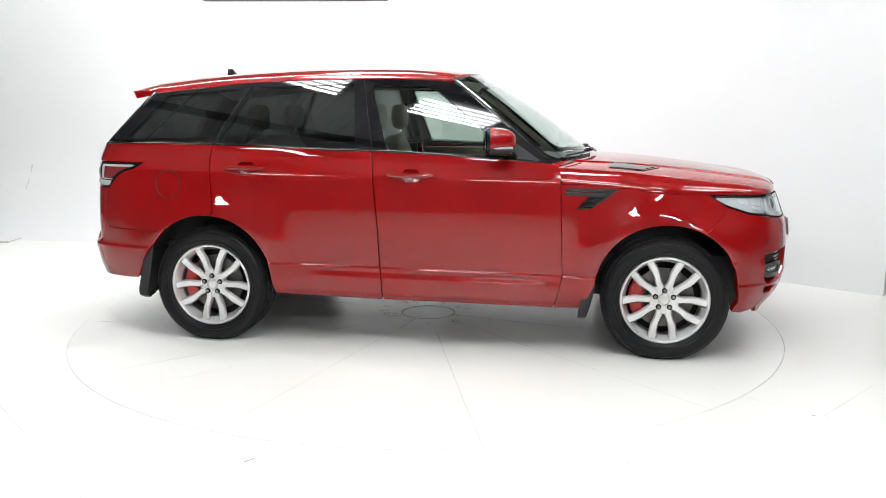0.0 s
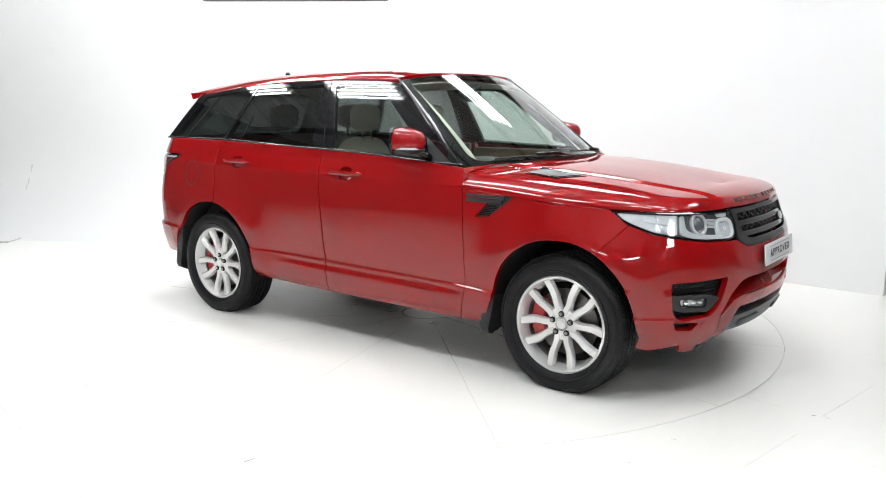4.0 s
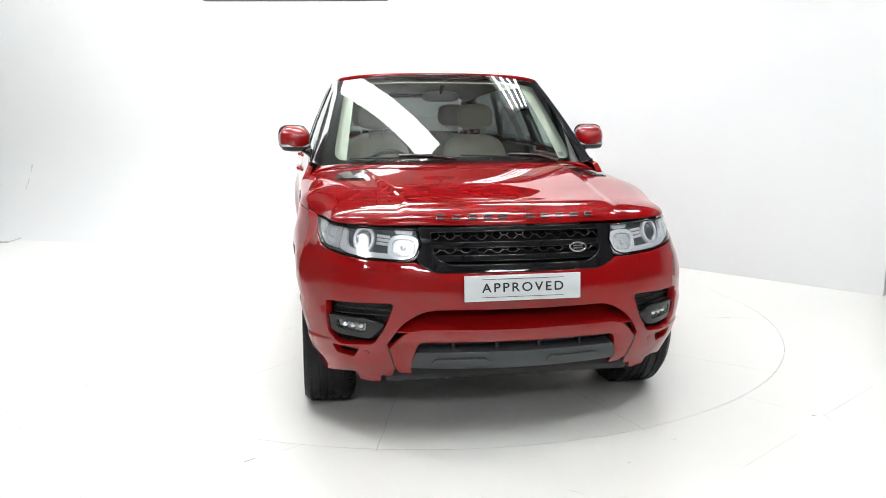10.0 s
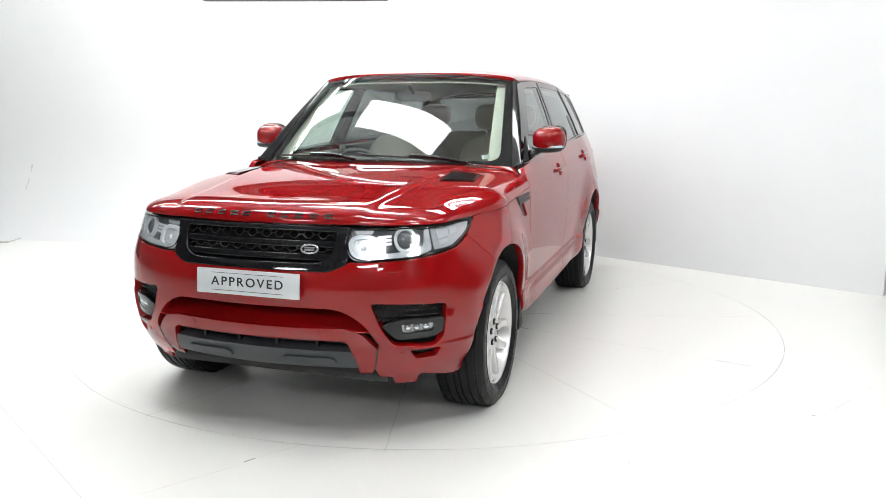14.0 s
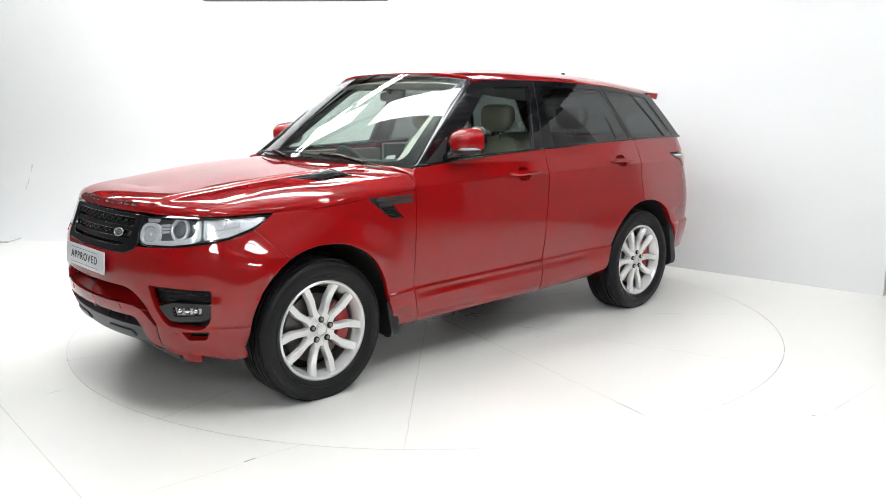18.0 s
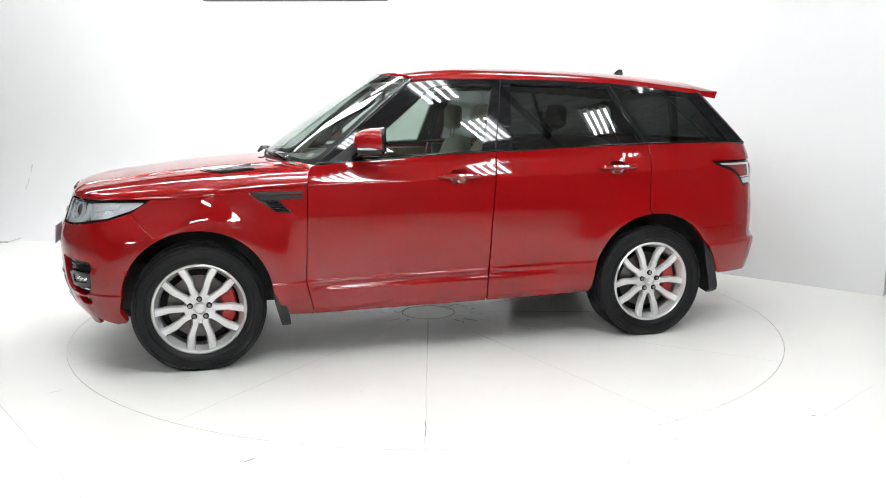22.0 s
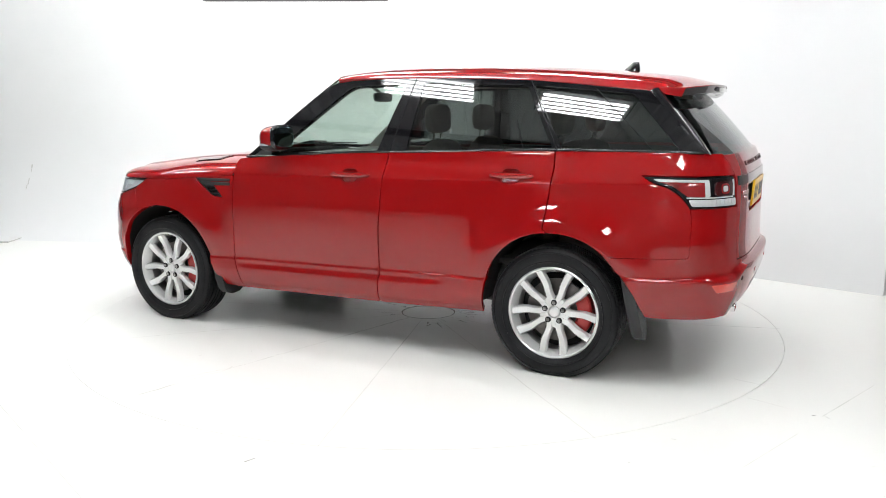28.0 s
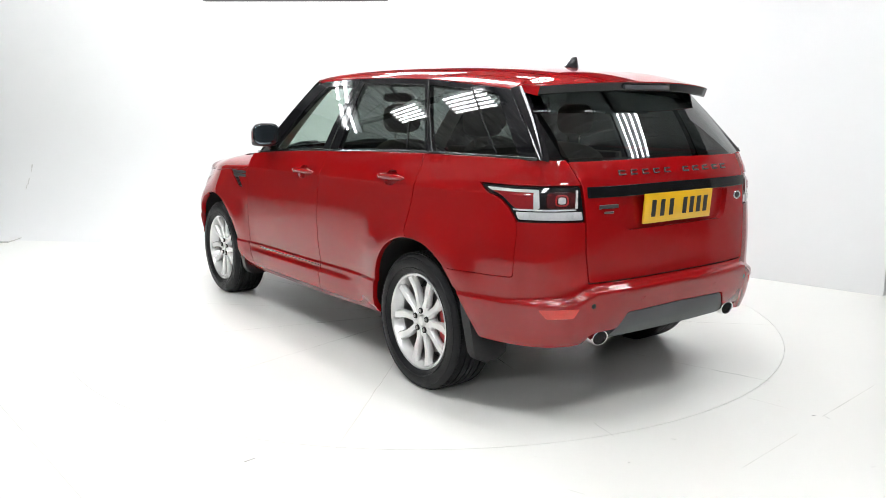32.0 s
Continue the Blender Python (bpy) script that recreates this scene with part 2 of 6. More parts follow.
    box(bm, (-0.27, -0.27, 0.0), (0.19, 0.27, 0.012), 0.003, 1)
    part("hatch_rim", bm, M_SEAM, ha, smooth=False)
    bm = bmesh.new()
    box(bm, (-0.26, -0.26, 0.003), (0.18, 0.26, 0.016), 0.002, 1)
    part("hatch_lid", bm, M_COVE, ha, smooth=False)

    # workshop walls and roof, behind and above the camera
    far = 8.6
    for nm, p, q in (("wall_workshop_south", (-far, -far), (far, -far)), ("wall_workshop_west", (-far, far), (-far, -far)),
                     ("wall_workshop_east", (far, -far), (far, far)), ("wall_workshop_north", (far, far), (-far, far))):
        a, b = Vector((*p, 0)), Vector((*q, 0))
        o = Vector((b.y - a.y, a.x - b.x, 0)).normalized()
        slab(nm, a, b, 0.2, 4.6, M_BACK, "dark workshop wall", o)
    # corrugated roof, ribs along the right wall's direction
    bm = bmesh.new()
    rows = []
    k = 0
    x = -12.0
    while x < 12.0:
        for dx, dz in ((0, 0), (0.09, 0), (0.11, 0.035), (0.22, 0.035), (0.24, 0)):
            rows.append([bm.verts.new((x + dx, y, 4.6 + dz)) for y in (-12, 12)])
        x += 0.24
    for a, b in zip(rows, rows[1:]):
        bm.faces.new((a[0], b[0], b[1], a[1]))
    bmesh.ops.recalc_face_normals(bm, faces=bm.faces)
    ce = part("ceiling", bm, M_CEIL, None, smooth=False)
    ce.rotation_euler.z = math.atan2(DIR_R.y, DIR_R.x)
    tagged(ce, "grey corrugated workshop roof", "ceiling", kind="structure")
    ang = math.atan2(DIR_R.y, DIR_R.x)
    for i in range(7):
        bm = bmesh.new()
        box(bm, (-11, -0.05, 0), (11, 0.05, 0.2), 0.004, 1)
        pu = part("ceiling_beam", bm, M_BEAM, None, smooth=False)
        pu.matrix_basis = Matrix.Rotation(ang, 4, "Z") @ Matrix.Translation((0, -7.5 + 2.4 * i, 4.38))
        tagged(pu, "dark steel roof purlin", "beam", "roof purlins", "structure")


def tube_light(m, tubes=4, length=1.5, gap=0.16):
    """A fluorescent fitting: white tray, bare lit tubes, end caps."""
    root = new("ceiling_light")
    root.matrix_basis = m
    tagged(root, "grey fluorescent ceiling fitting with bare lit tubes", "ceiling light", "tube fittings")
    w = gap * tubes / 2 + 0.03
    bm = bmesh.new()
    box(bm, (-length / 2 - 0.05, -w, 0.05), (length / 2 + 0.05, w, 0.11), 0.008)
    part("tray", bm, M_TRAY, root, smooth=False)
    for sx in (-0.5, 0.5):
        bm = bmesh.new()
        tube(bm, [(sx, 0, 0.1), (sx, 0, 0.93)], 0.006, 6)
        part("hanger", bm, M_BEAM, root)
    for i in range(tubes):
        y = (i - (tubes - 1) / 2) * gap
        bm = bmesh.new()
        tube(bm, [(-length / 2, y, 0), (length / 2, y, 0)], 0.022, 8)
        part("tube", bm, M_TUBE, root, "bright white fluorescent tube")
        for sx in (-1, 1):
            bm = bmesh.new()
            box(bm, (sx * length / 2 - 0.02, y - 0.03, -0.03), (sx * length / 2 + 0.02, y + 0.03, 0.05), 0.006)
            part("tube_holder", bm, M_HOUSING, root, smooth=False)
    return root


def soft_panel(m, lx, ly):
    root = new("light_panel")
    root.matrix_basis = m
    tagged(root, "large white lit diffuser panel hung from the roof", "ceiling light", "diffuser panels")
    bm = bmesh.new()
    box(bm, (-lx / 2, -ly / 2, 0), (lx / 2, ly / 2, 0.03), 0.005, 1)
    part("diffuser", bm, M_PANEL, root, "glowing white diffuser", smooth=False)
    bm = bmesh.new()
    for a, b in (((-lx / 2 - 0.03, -ly / 2 - 0.03), (lx / 2 + 0.03, -ly / 2)), ((-lx / 2 - 0.03, ly / 2), (lx / 2 + 0.03, ly / 2 + 0.03)),
                 ((-lx / 2 - 0.03, -ly / 2), (-lx / 2, ly / 2)), ((lx / 2, -ly / 2), (lx / 2 + 0.03, ly / 2))):
        box(bm, (*a, -0.01), (*b, 0.06), 0.003, 1)
    part("frame", bm, M_HOUSING, root, smooth=False)
    for sx in (-1, 1):
        bm = bmesh.new()
        tube(bm, [(sx * lx * 0.4, 0, 0.03), (sx * lx * 0.4, 0, 0.93)], 0.006, 6)
        part("hanger", bm, M_BEAM, root)


def lights():
    rz = math.atan2(DIR_R.y, DIR_R.x)
    R = Matrix.Rotation(rz, 4, "Z")
    for u, v, n, ln, gap in ((-2.1, -2.5, 5, 1.05, 0.10), (-0.25, -2.5, 5, 1.05, 0.10), (1.6, -2.5, 5, 1.05, 0.10), (3.4, -2.4, 5, 1.05, 0.10), (3.7, -0.85, 4, 0.95, 0.10), (2.1, -0.9, 4, 0.95, 0.10),
                             (4.25, 0.6, 4, 1.0, 0.10), (3.1, 1.6, 4, 0.95, 0.17), (-0.05, 1.9, 4, 1.45, 0.17), (-2.4, 1.7, 4, 1.45, 0.17), (-3.9, -2.4, 5, 1.05, 0.10)):
        tube_light(R @ Matrix.Translation((u, v, 3.7)), n, ln, gap)
    # row behind the camera, unseen: added for fill and a thin highlight on the creases
    for x, y in ((-4.6, -7.0), (-0.9, -7.7), (2.6, -7.7)):
        tube_light(pose(x, y, 3.7), 6, 1.45, 0.12)
    # row along the coved wall, unseen: added to brighten that wall
    for x, y in ((-5.9, 2.6), (-4.3, 2.4), (-2.7, 2.2), (-1.1, 2.0)):
        tube_light(pose(x, y, 3.7, 0, 0, -7.3), 2, 1.45, 0.2)
    soft_panel(R @ Matrix.Translation((-0.45, -0.42, 3.7)), 1.95, 0.5)
    soft_panel(R @ Matrix.Translation((-3.0, -0.12, 3.7)), 1.5, 0.45)
    # black-edged fitting hung before the left wall
    root = new("wall_light")
    tagged(root, "black housing of a light hung high before the white wall", "wall light")
    root.matrix_basis = pose(-1.6, 2.55, 2.588, 0, 0, 0)
    bm = bmesh.new()
    box(bm, (-0.74, -0.12, 0.0), (1.15, 0.12, 0.14), 0.02)
    part("housing", bm, M_BLACKHOUSE, root)
    bm = bmesh.new()
    box(bm, (1.152, -0.10, 0.005), (1.20, 0.10, 0.13), 0.008)
    part("end_cap", bm, M_HOUSING, root)
    for sx in (-0.5, 0.8):
        bm = bmesh.new()
        tube(bm, [(sx, 0, 0.13), (sx, 0, 2.0)], 0.008, 6)
        part("hanger", bm, M_BEAM, root)


studio()
lights()


# ---- turntable ----
def turntable():
    root = new("turntable")
    tagged(root, "round white painted turntable flush with the floor, cracked paint seams", "turntable")
    bm = bmesh.new()
    n = 160
    loops = []
    for r in (0.2, 1.2, TABLE_R - 0.0022):
        loops.append([bm.verts.new((r * math.cos(2 * math.pi * i / n), r * math.sin(2 * math.pi * i / n), 0)) for i in range(n)])
    loops.append([bm.verts.new((v.co.x, v.co.y, -0.028)) for v in loops[-1]])
    ring_faces(bm, [l + [l[0]] for l in loops])
    bmesh.ops.recalc_face_normals(bm, faces=bm.faces)
    part("deck", bm, M_FLOOR, root, smooth=False)
    bm = bmesh.new()
    bmesh.ops.create_circle(bm, cap_ends=True, radius=0.194, segments=64)
    bmesh.ops.translate(bm, vec=(0, 0, -0.003), verts=bm.verts)
    part("centre_plate", bm, M_FLOOR, root, "round white centre plate", smooth=False)
    rng = random.Random(5)

    def crack(pts, w, material, name="seam"):
        bm = bmesh.new()
        prev = None
        for i, p in enumerate(pts):
            a = pts[max(0, i - 1)]
            b = pts[min(len(pts) - 1, i + 1)]
            d = (Vector(b) - Vector(a)).normalized()
            o = Vector((-d.y, d.x, 0)) * w * rng.uniform(0.3, 1.0)
            cur = [bm.verts.new((p[0] + o.x, p[1] + o.y, 0.002)), bm.verts.new((p[0] - o.x, p[1] - o.y, 0.002))]
            if prev:
                bm.faces.new((prev[0], prev[1], cur[1], cur[0]))
            prev = cur
        bmesh.ops.recalc_face_normals(bm, faces=bm.faces)
        for f in bm.faces:
            if f.normal.z < 0:
                f.normal_flip()
        part(name, bm, material, root, smooth=False)

    def radial(a, r0, r1, w, material, jig=0.004):
        n = max(3, int((r1 - r0) / 0.03))
        pts = []
        for i in range(n + 1):
            r = r0 + (r1 - r0) * i / n
            t = radians(a) + rng.uniform(-jig, jig) / max(r, 0.3)
            pts.append((r * math.cos(t), r * math.sin(t), 0))
        crack(pts, w, material)
    for a in SEAMS:
        r = 0.22
        while r < 2.5:
            step = rng.uniform(0.12, 0.5)
            k = rng.random()
            m, w = (M_CRACK, 0.0026) if k < 0.04 or (r < 0.8 and k < 0.45) else (M_SEAM, 0.0022) if k < 0.5 else (M_CRACK_L, 0.0025)
            if k < 0.93:
                radial(a, r, min(2.51, r + step), w, m)
            r += step
    # broken paint round the centre plate
    for i in range(26):
        a = rng.uniform(0, 360)
        r = rng.uniform(0.2, 0.34)
        radial(a, r, r + rng.uniform(0.03, 0.14), rng.uniform(0.002, 0.0065), M_CRACK if rng.random() < 0.7 else M_SEAM, 0.02)
    pts = [(0.199 * math.cos(t), 0.199 * math.sin(t), 0) for t in [2 * math.pi * i / 90 for i in range(91)]]
    crack(pts, 0.0048, M_CRACK, "plate_gap")
    # concentric hairlines and scuffs
    for i in range(24):
        a0, r = rng.uniform(0, 6.28), rng.uniform(0.5, 2.45)
        ln = rng.uniform(0.008, 0.03)
        d = rng.uniform(0, 3.14)
        pts = [(r * math.cos(a0) + ln * q * math.cos(d), r * math.sin(a0) + ln * q * math.sin(d) + rng.uniform(-0.001, 0.001), 0) for q in (0, 0.5, 1)]
        crack(pts, rng.uniform(0.001, 0.0025), rng.choice((M_CRACK_L, M_CRACK_L, M_SEAM)), "scuff")
    return root


SEAMS = [15.5 + 30 * k for k in range(12)]
table = turntable()


def floor_marks():
    rng = random.Random(9)
    root = new("floor_seam")
    tagged(root, "thin worn seams and scuffs in the white floor paint", "floor seam", kind="structure")

    def mark(a, b, w, material):
        a, b = Vector(a), Vector(b)
        n = max(2, int((b - a).length / 0.04))
        d = (b - a).normalized()
        bm = bmesh.new()
        prev = None
        for i in range(n + 1):
            p = a + (b - a) * i / n
            o = Vector((-d.y, d.x)) * w * rng.uniform(0.25, 1)
            cur = [bm.verts.new((p.x + o.x, p.y + o.y, 0.002)), bm.verts.new((p.x - o.x, p.y - o.y, 0.002))]
            if prev:
                bm.faces.new((prev[0], cur[0], cur[1], prev[1]))
            prev = cur
        for f in bm.faces:
            f.normal_update()
            if f.normal.z < 0:
                f.normal_flip()
        part("seam", bm, material, root, smooth=False)
    for a, b, w, m in MARKS:
        mark(a, b, w, m)
    for i in range(30):
        a = rng.uniform(0, 6.28)
        r = rng.uniform(2.6, 4.6)
        p = (r * math.cos(a), r * math.sin(a))
        if Vector(p).dot(Vector((0.670, 0.742))) > 2.8 or Vector(p).dot(Vector((0.1264, 0.992))) > 3.0:
            continue
        d = rng.uniform(0, 3.14)
        ln = rng.uniform(0.008, 0.025)
        mark(p, (p[0] + ln * math.cos(d), p[1] + ln * math.sin(d)), rng.uniform(0.001, 0.0025), rng.choice((M_CRACK_L, M_SEAM, M_CRACK_L)))


MARKS = [((-1.12, -2.93), (-0.76, -2.64), 0.002, M_CRACK_L), ((-0.76, -2.62), (-0.72, -2.58), 0.004, M_CRACK), ((-0.72, -2.58), (-0.53, -2.43), 0.002, M_CRACK_L), ((-1.40, -1.52), (-1.06, -1.25), 0.002, M_CRACK_L), ((-1.16, -1.33), (-1.15, -1.30), 0.004, M_SEAM), ((-1.64, -1.85), (-1.50, -1.97), 0.002, M_CRACK_L), ((1.74, -1.83), (1.89, -1.98), 0.002, M_CRACK_L), ((1.97, -2.08), (1.99, -2.08), 0.004, M_CRACK), ((2.01, -2.10), (2.25, -1.88), 0.003, M_SEAM), ((2.03, -2.09), (2.04, -2.13), 0.004, M_SEAM), ((2.25, -1.88), (2.51, -1.64), 0.002, M_CRACK_L), ((1.40, -2.68), (1.80, -2.31), 0.002, M_CRACK_L), ((0.92, -2.63), (0.93, -2.62), 0.005, M_SEAM), ((1.18, -2.37), (1.20, -2.38), 0.005, M_SEAM), ((0.62, -2.88), (0.68, -2.92), 0.003, M_SEAM), ((1.96, -2.67), (1.98, -2.67), 0.004, M_SEAM),
         ((-2.6, -1.47), (-1.2, -3.1), 0.003, M_CRACK_L), ((-2.04, -1.77), (-1.98, -1.71), 0.004, M_SEAM)]
floor_marks()


# ---- the car: surfaces ----
# Car space: x forward, y to its left, z up, origin on the floor midway between the axles.
from mathutils.geometry import delaunay_2d_cdt

AXLE_F, AXLE_R, ARCH_R = 1.434, -1.488, 0.445


def outline():
    """Half plan outline of the body, from the nose's middle round the left side to the tail's middle."""
    pts = []
    fx, fa, fp, fq = 1.50, 0.785, 2.0, 4.0
    rx, ra, rp, rq = -1.72, 0.790, 3.6, 4.0
    b = 0.970
    for i in range(141):
        t = math.pi / 2 * i / 140
        pts.append((fx + fa * max(0, math.cos(t)) ** (2 / fq), b * math.sin(t) ** (2 / fp)))
    for i in range(1, 60):
        pts.append((fx + (rx - fx) * i / 60, b))
    for i in range(141):
        t = math.pi / 2 * (1 - i / 140)
        pts.append((rx - ra * max(0, math.cos(t)) ** (2 / rq), b * math.sin(t) ** (2 / rp)))
    return np.array(pts)


OUT = outline()
OUT_S = np.concatenate([[0], np.cumsum(np.hypot(*np.diff(OUT, axis=0).T))])
S_END = float(OUT_S[-1])
uni = np.linspace(0, S_END, 500)
OUT = np.stack([np.interp(uni, OUT_S, OUT[:, 0]), np.interp(uni, OUT_S, OUT[:, 1])], 1)
OUT_S = uni
tan = np.gradient(OUT, axis=0)
tan[0], tan[-1] = (0, 1), (0, -1)
ker = np.hanning(17) / np.hanning(17).sum()
nor = np.stack([tan[:, 1], -tan[:, 0]], 1)
nor[:, 0] = np.convolve(np.pad(nor[:, 0], 8, mode="edge"), ker, "valid")
nor[:, 1] = np.convolve(np.pad(nor[:, 1], 8, mode="edge"), ker, "valid")
nor[0], nor[-1] = (1, 0), (-1, 0)
nor /= np.hypot(*nor.T)[:, None]
FRONT_N = int(np.argmax(OUT[:, 1] > 0.9699))
REAR_N = len(OUT) - int(np.argmax(OUT[::-1, 1] > 0.9699))


def S(x, z, *r):
    """Place on the flank by x."""
    return (float(np.interp(-x, -OUT[:, 0], OUT_S)), z, *r)


def F(y, z, *r):
    """Place on the front by y (negative: right side)."""
    return (math.copysign(float(np.interp(abs(y), OUT[:FRONT_N, 1], OUT_S[:FRONT_N])), y), z, *r)


def R(y, z, *r):
    """Place on the tail by y, measured on from the left side."""
    d = S_END - float(np.interp(abs(y), OUT[REAR_N:, 1][::-1], (S_END - OUT_S[REAR_N:])[::-1]))
    return (d if y >= 0 else 2 * S_END - d, z, *r)


D_FRONT = [(0.28, -0.12), (0.36, -0.055), (0.44, -0.02), (0.52, 0.0), (0.66, 0.0), (1.08, 0.0)]
LEAN = [(0.72, 0.0), (0.80, -0.012), (0.86, -0.036), (0.92, -0.060), (1.0, -0.092), (1.08, -0.145)]
D_REAR = [(0.38, -0.11), (0.44, -0.055), (0.52, -0.024), (0.60, -0.010), (0.655, -0.002), (0.670, -0.006), (0.682, -0.032), (0.70, -0.040), (0.76, -0.045), (0.95, -0.05), (1.10, -0.055), (1.18, -0.065), (1.26, -0.095), (1.32, -0.125)]


def bend(v, k):
    """A soft corner: 0 below, v above."""
    return k * math.log1p(math.exp(min(40, v / k)))


def side_mid(z, taper=1.0):
    """Flank between the axles: gentle barrel, shoulder crease, crisp sill line, hollow spear under it and tuck."""
    d = -0.024 * ((max(z, 0.49) - 0.86) / 0.33) ** 2
    d += 0.012 * smooth(0.507, 0.496, z) - 0.9 * bend(0.325 - z, 0.012)
    return d - 0.32 * bend(z - 1.088, 0.003) + taper * (0.014 * smooth(0.470, 0.436, z) - 0.010 * smooth(0.496, 0.470, z)) - 0.006 * smooth(0.43, 0.35, z)


def side_end(z):
    """Flank beyond the arches."""
    d = -0.018 * ((max(z, 0.45) - 0.86) / 0.33) ** 2
    return d - 0.32 * bend(z - 1.088, 0.004) + 0.010 * smooth(0.622, 0.608, z) - 0.25 * bend(0.50 - z, 0.04)


def body(s, z):
    sg = 1
    if s < 0:
        s, sg = -s, -1
    if s > S_END:
        s, sg = 2 * S_END - s, -1
    x, y = float(np.interp(s, OUT_S, OUT[:, 0])), float(np.interp(s, OUT_S, OUT[:, 1]))
    nx, ny = float(np.interp(s, OUT_S, nor[:, 0])), float(np.interp(s, OUT_S, nor[:, 1]))
    l = math.hypot(nx, ny)
    nx, ny = nx / l, ny / l
    wf, wr = max(nx, 0) ** 2, max(-nx, 0) ** 2
    rise = 0.022 * (0.4 - x) / 1.5
    zc = z - 0.03 * (0.8 - x) / 1.8
    zs = z - rise * smooth(0.85, 1.05, z)
    if z < 0.7:
        zs = z + (zc - z) * smooth(0.7, 0.55, z)
    w = smooth(1.45, 0.95, abs(x))
    d = w * side_mid(zs, smooth(0.85, 0.55, abs(x))) + (1 - w) * side_end(z if z < 0.7 else zs)
    d -= 0.010 * (x / 1.6) ** 2 + 0.045 * smooth(-1.35, -2.1, x) * smooth(0.78, 1.15, z)
    for ax in (AXLE_F, AXLE_R):
        r = math.hypot(x - ax, z - 0.39)
        up = smooth(0.50, 0.80, z)
        d += (0.032 + (0.013 if ax > 0 else 0.011) * up) * math.exp(-((r - ARCH_R) / (0.17 - 0.03 * up)) ** 2) * smooth(0.30, 0.42, z)
    if x > 1.7:
        d += 0.009 * smooth(0.478, 0.468, z) * smooth(1.75, 1.88, x)
    if x > 1.3:
        d += spline(z, LEAN) * smooth(1.30, 1.85, x) * (1 - wf)
    d = ny * ny * d + wf * (spline(z, D_FRONT) + spline(z, LEAN)) + wr * spline(z + 0.052 * smooth(0.57, 0.72, abs(y)) * smooth(0.74, 0.69, z), D_REAR)
    return Vector((x + nx * d, sg * max(0, y + ny * d), z))


# corners of the vent in the front wing: x, height, corner radius
WING_VENT = ((1.140, 1.047, 0.01), (1.018, 1.049, 0.008), (0.949, 0.985, 0.01), (0.885, 0.919, 0.008), (0.975, 0.924, 0.02), (1.030, 0.962, 0.02))


def crease_lines():
    """Heights along the flank where its creases need close rows."""
    def low(h):
        return lambda s: h + 0.03 * (0.8 - float(np.interp(s, OUT_S, OUT[:, 0]))) / 1.8

    def high(h):
        return lambda s: h + 0.022 * (0.4 - float(np.interp(s, OUT_S, OUT[:, 0]))) / 1.5
    return [low(h) for h in (0.520, 0.512, 0.507, 0.503, 0.499, 0.495, 0.490, 0.483, 0.475, 0.468, 0.460, 0.452, 0.444, 0.436, 0.428, 0.410, 0.395, 0.380, 0.362, 0.345, 0.332, 0.322, 0.312)] + [high(h) for h in (1.065, 1.078, 1.084, 1.088, 1.092, 1.099, 1.115)]


CREASES = crease_lines()


def level_lines(*zs):
    return [(lambda s, z=z: z) for z in zs]


def normal_of(f, a, b, e=0.006):
    u = f(a + e, b) - f(a - e, b)
    v = f(a, b + e) - f(a, b - e)
    n = u.cross(v)
    return n.normalized() if n.length > 1e-12 else Vector((0, 0, 1))


def densify(pts, step=0.025):
    """Closed polygon with rounded corners (third number of a point: radius), cut into short edges."""
    out = []
    n = len(pts)
    for i in range(n):
        p = Vector(pts[i][:2])
        a, b = Vector(pts[i - 1][:2]), Vector(pts[(i + 1) % n][:2])
        r = pts[i][2] if len(pts[i]) > 2 else 0
        if r:
            r = min(r, (p - a).length * 0.48, (b - p).length * 0.48)
            q0, q1 = p + (a - p).normalized() * r, p + (b - p).normalized() * r
            k = 6
            out += [q0 * (1 - t) ** 2 + p * 2 * t * (1 - t) + q1 * t * t for t in [j / k for j in range(k + 1)]]
        else:
            out.append(p)
    dense = []
    for i, p in enumerate(out):
        q = out[(i + 1) % len(out)]
        k = max(1, math.ceil((q - p).length / step))
        dense += [p.lerp(q, j / k) for j in range(k)]
    return [p for i, p in enumerate(dense) if (p - dense[i - 1]).length > 1e-4]


def area2(p):
    return sum(p[i - 1].x * p[i].y - p[i].x * p[i - 1].y for i in range(len(p))) / 2


def inside(px, py, poly):
    c = np.zeros(len(px), bool)
    n = len(poly)
    for i in range(n):
        x1, y1 = poly[i - 1]
        x2, y2 = poly[i]
        if y1 == y2:
            continue
        c ^= ((y1 > py) != (y2 > py)) & (px < (x2 - x1) * (py - y1) / (y2 - y1) + x1)
    return c


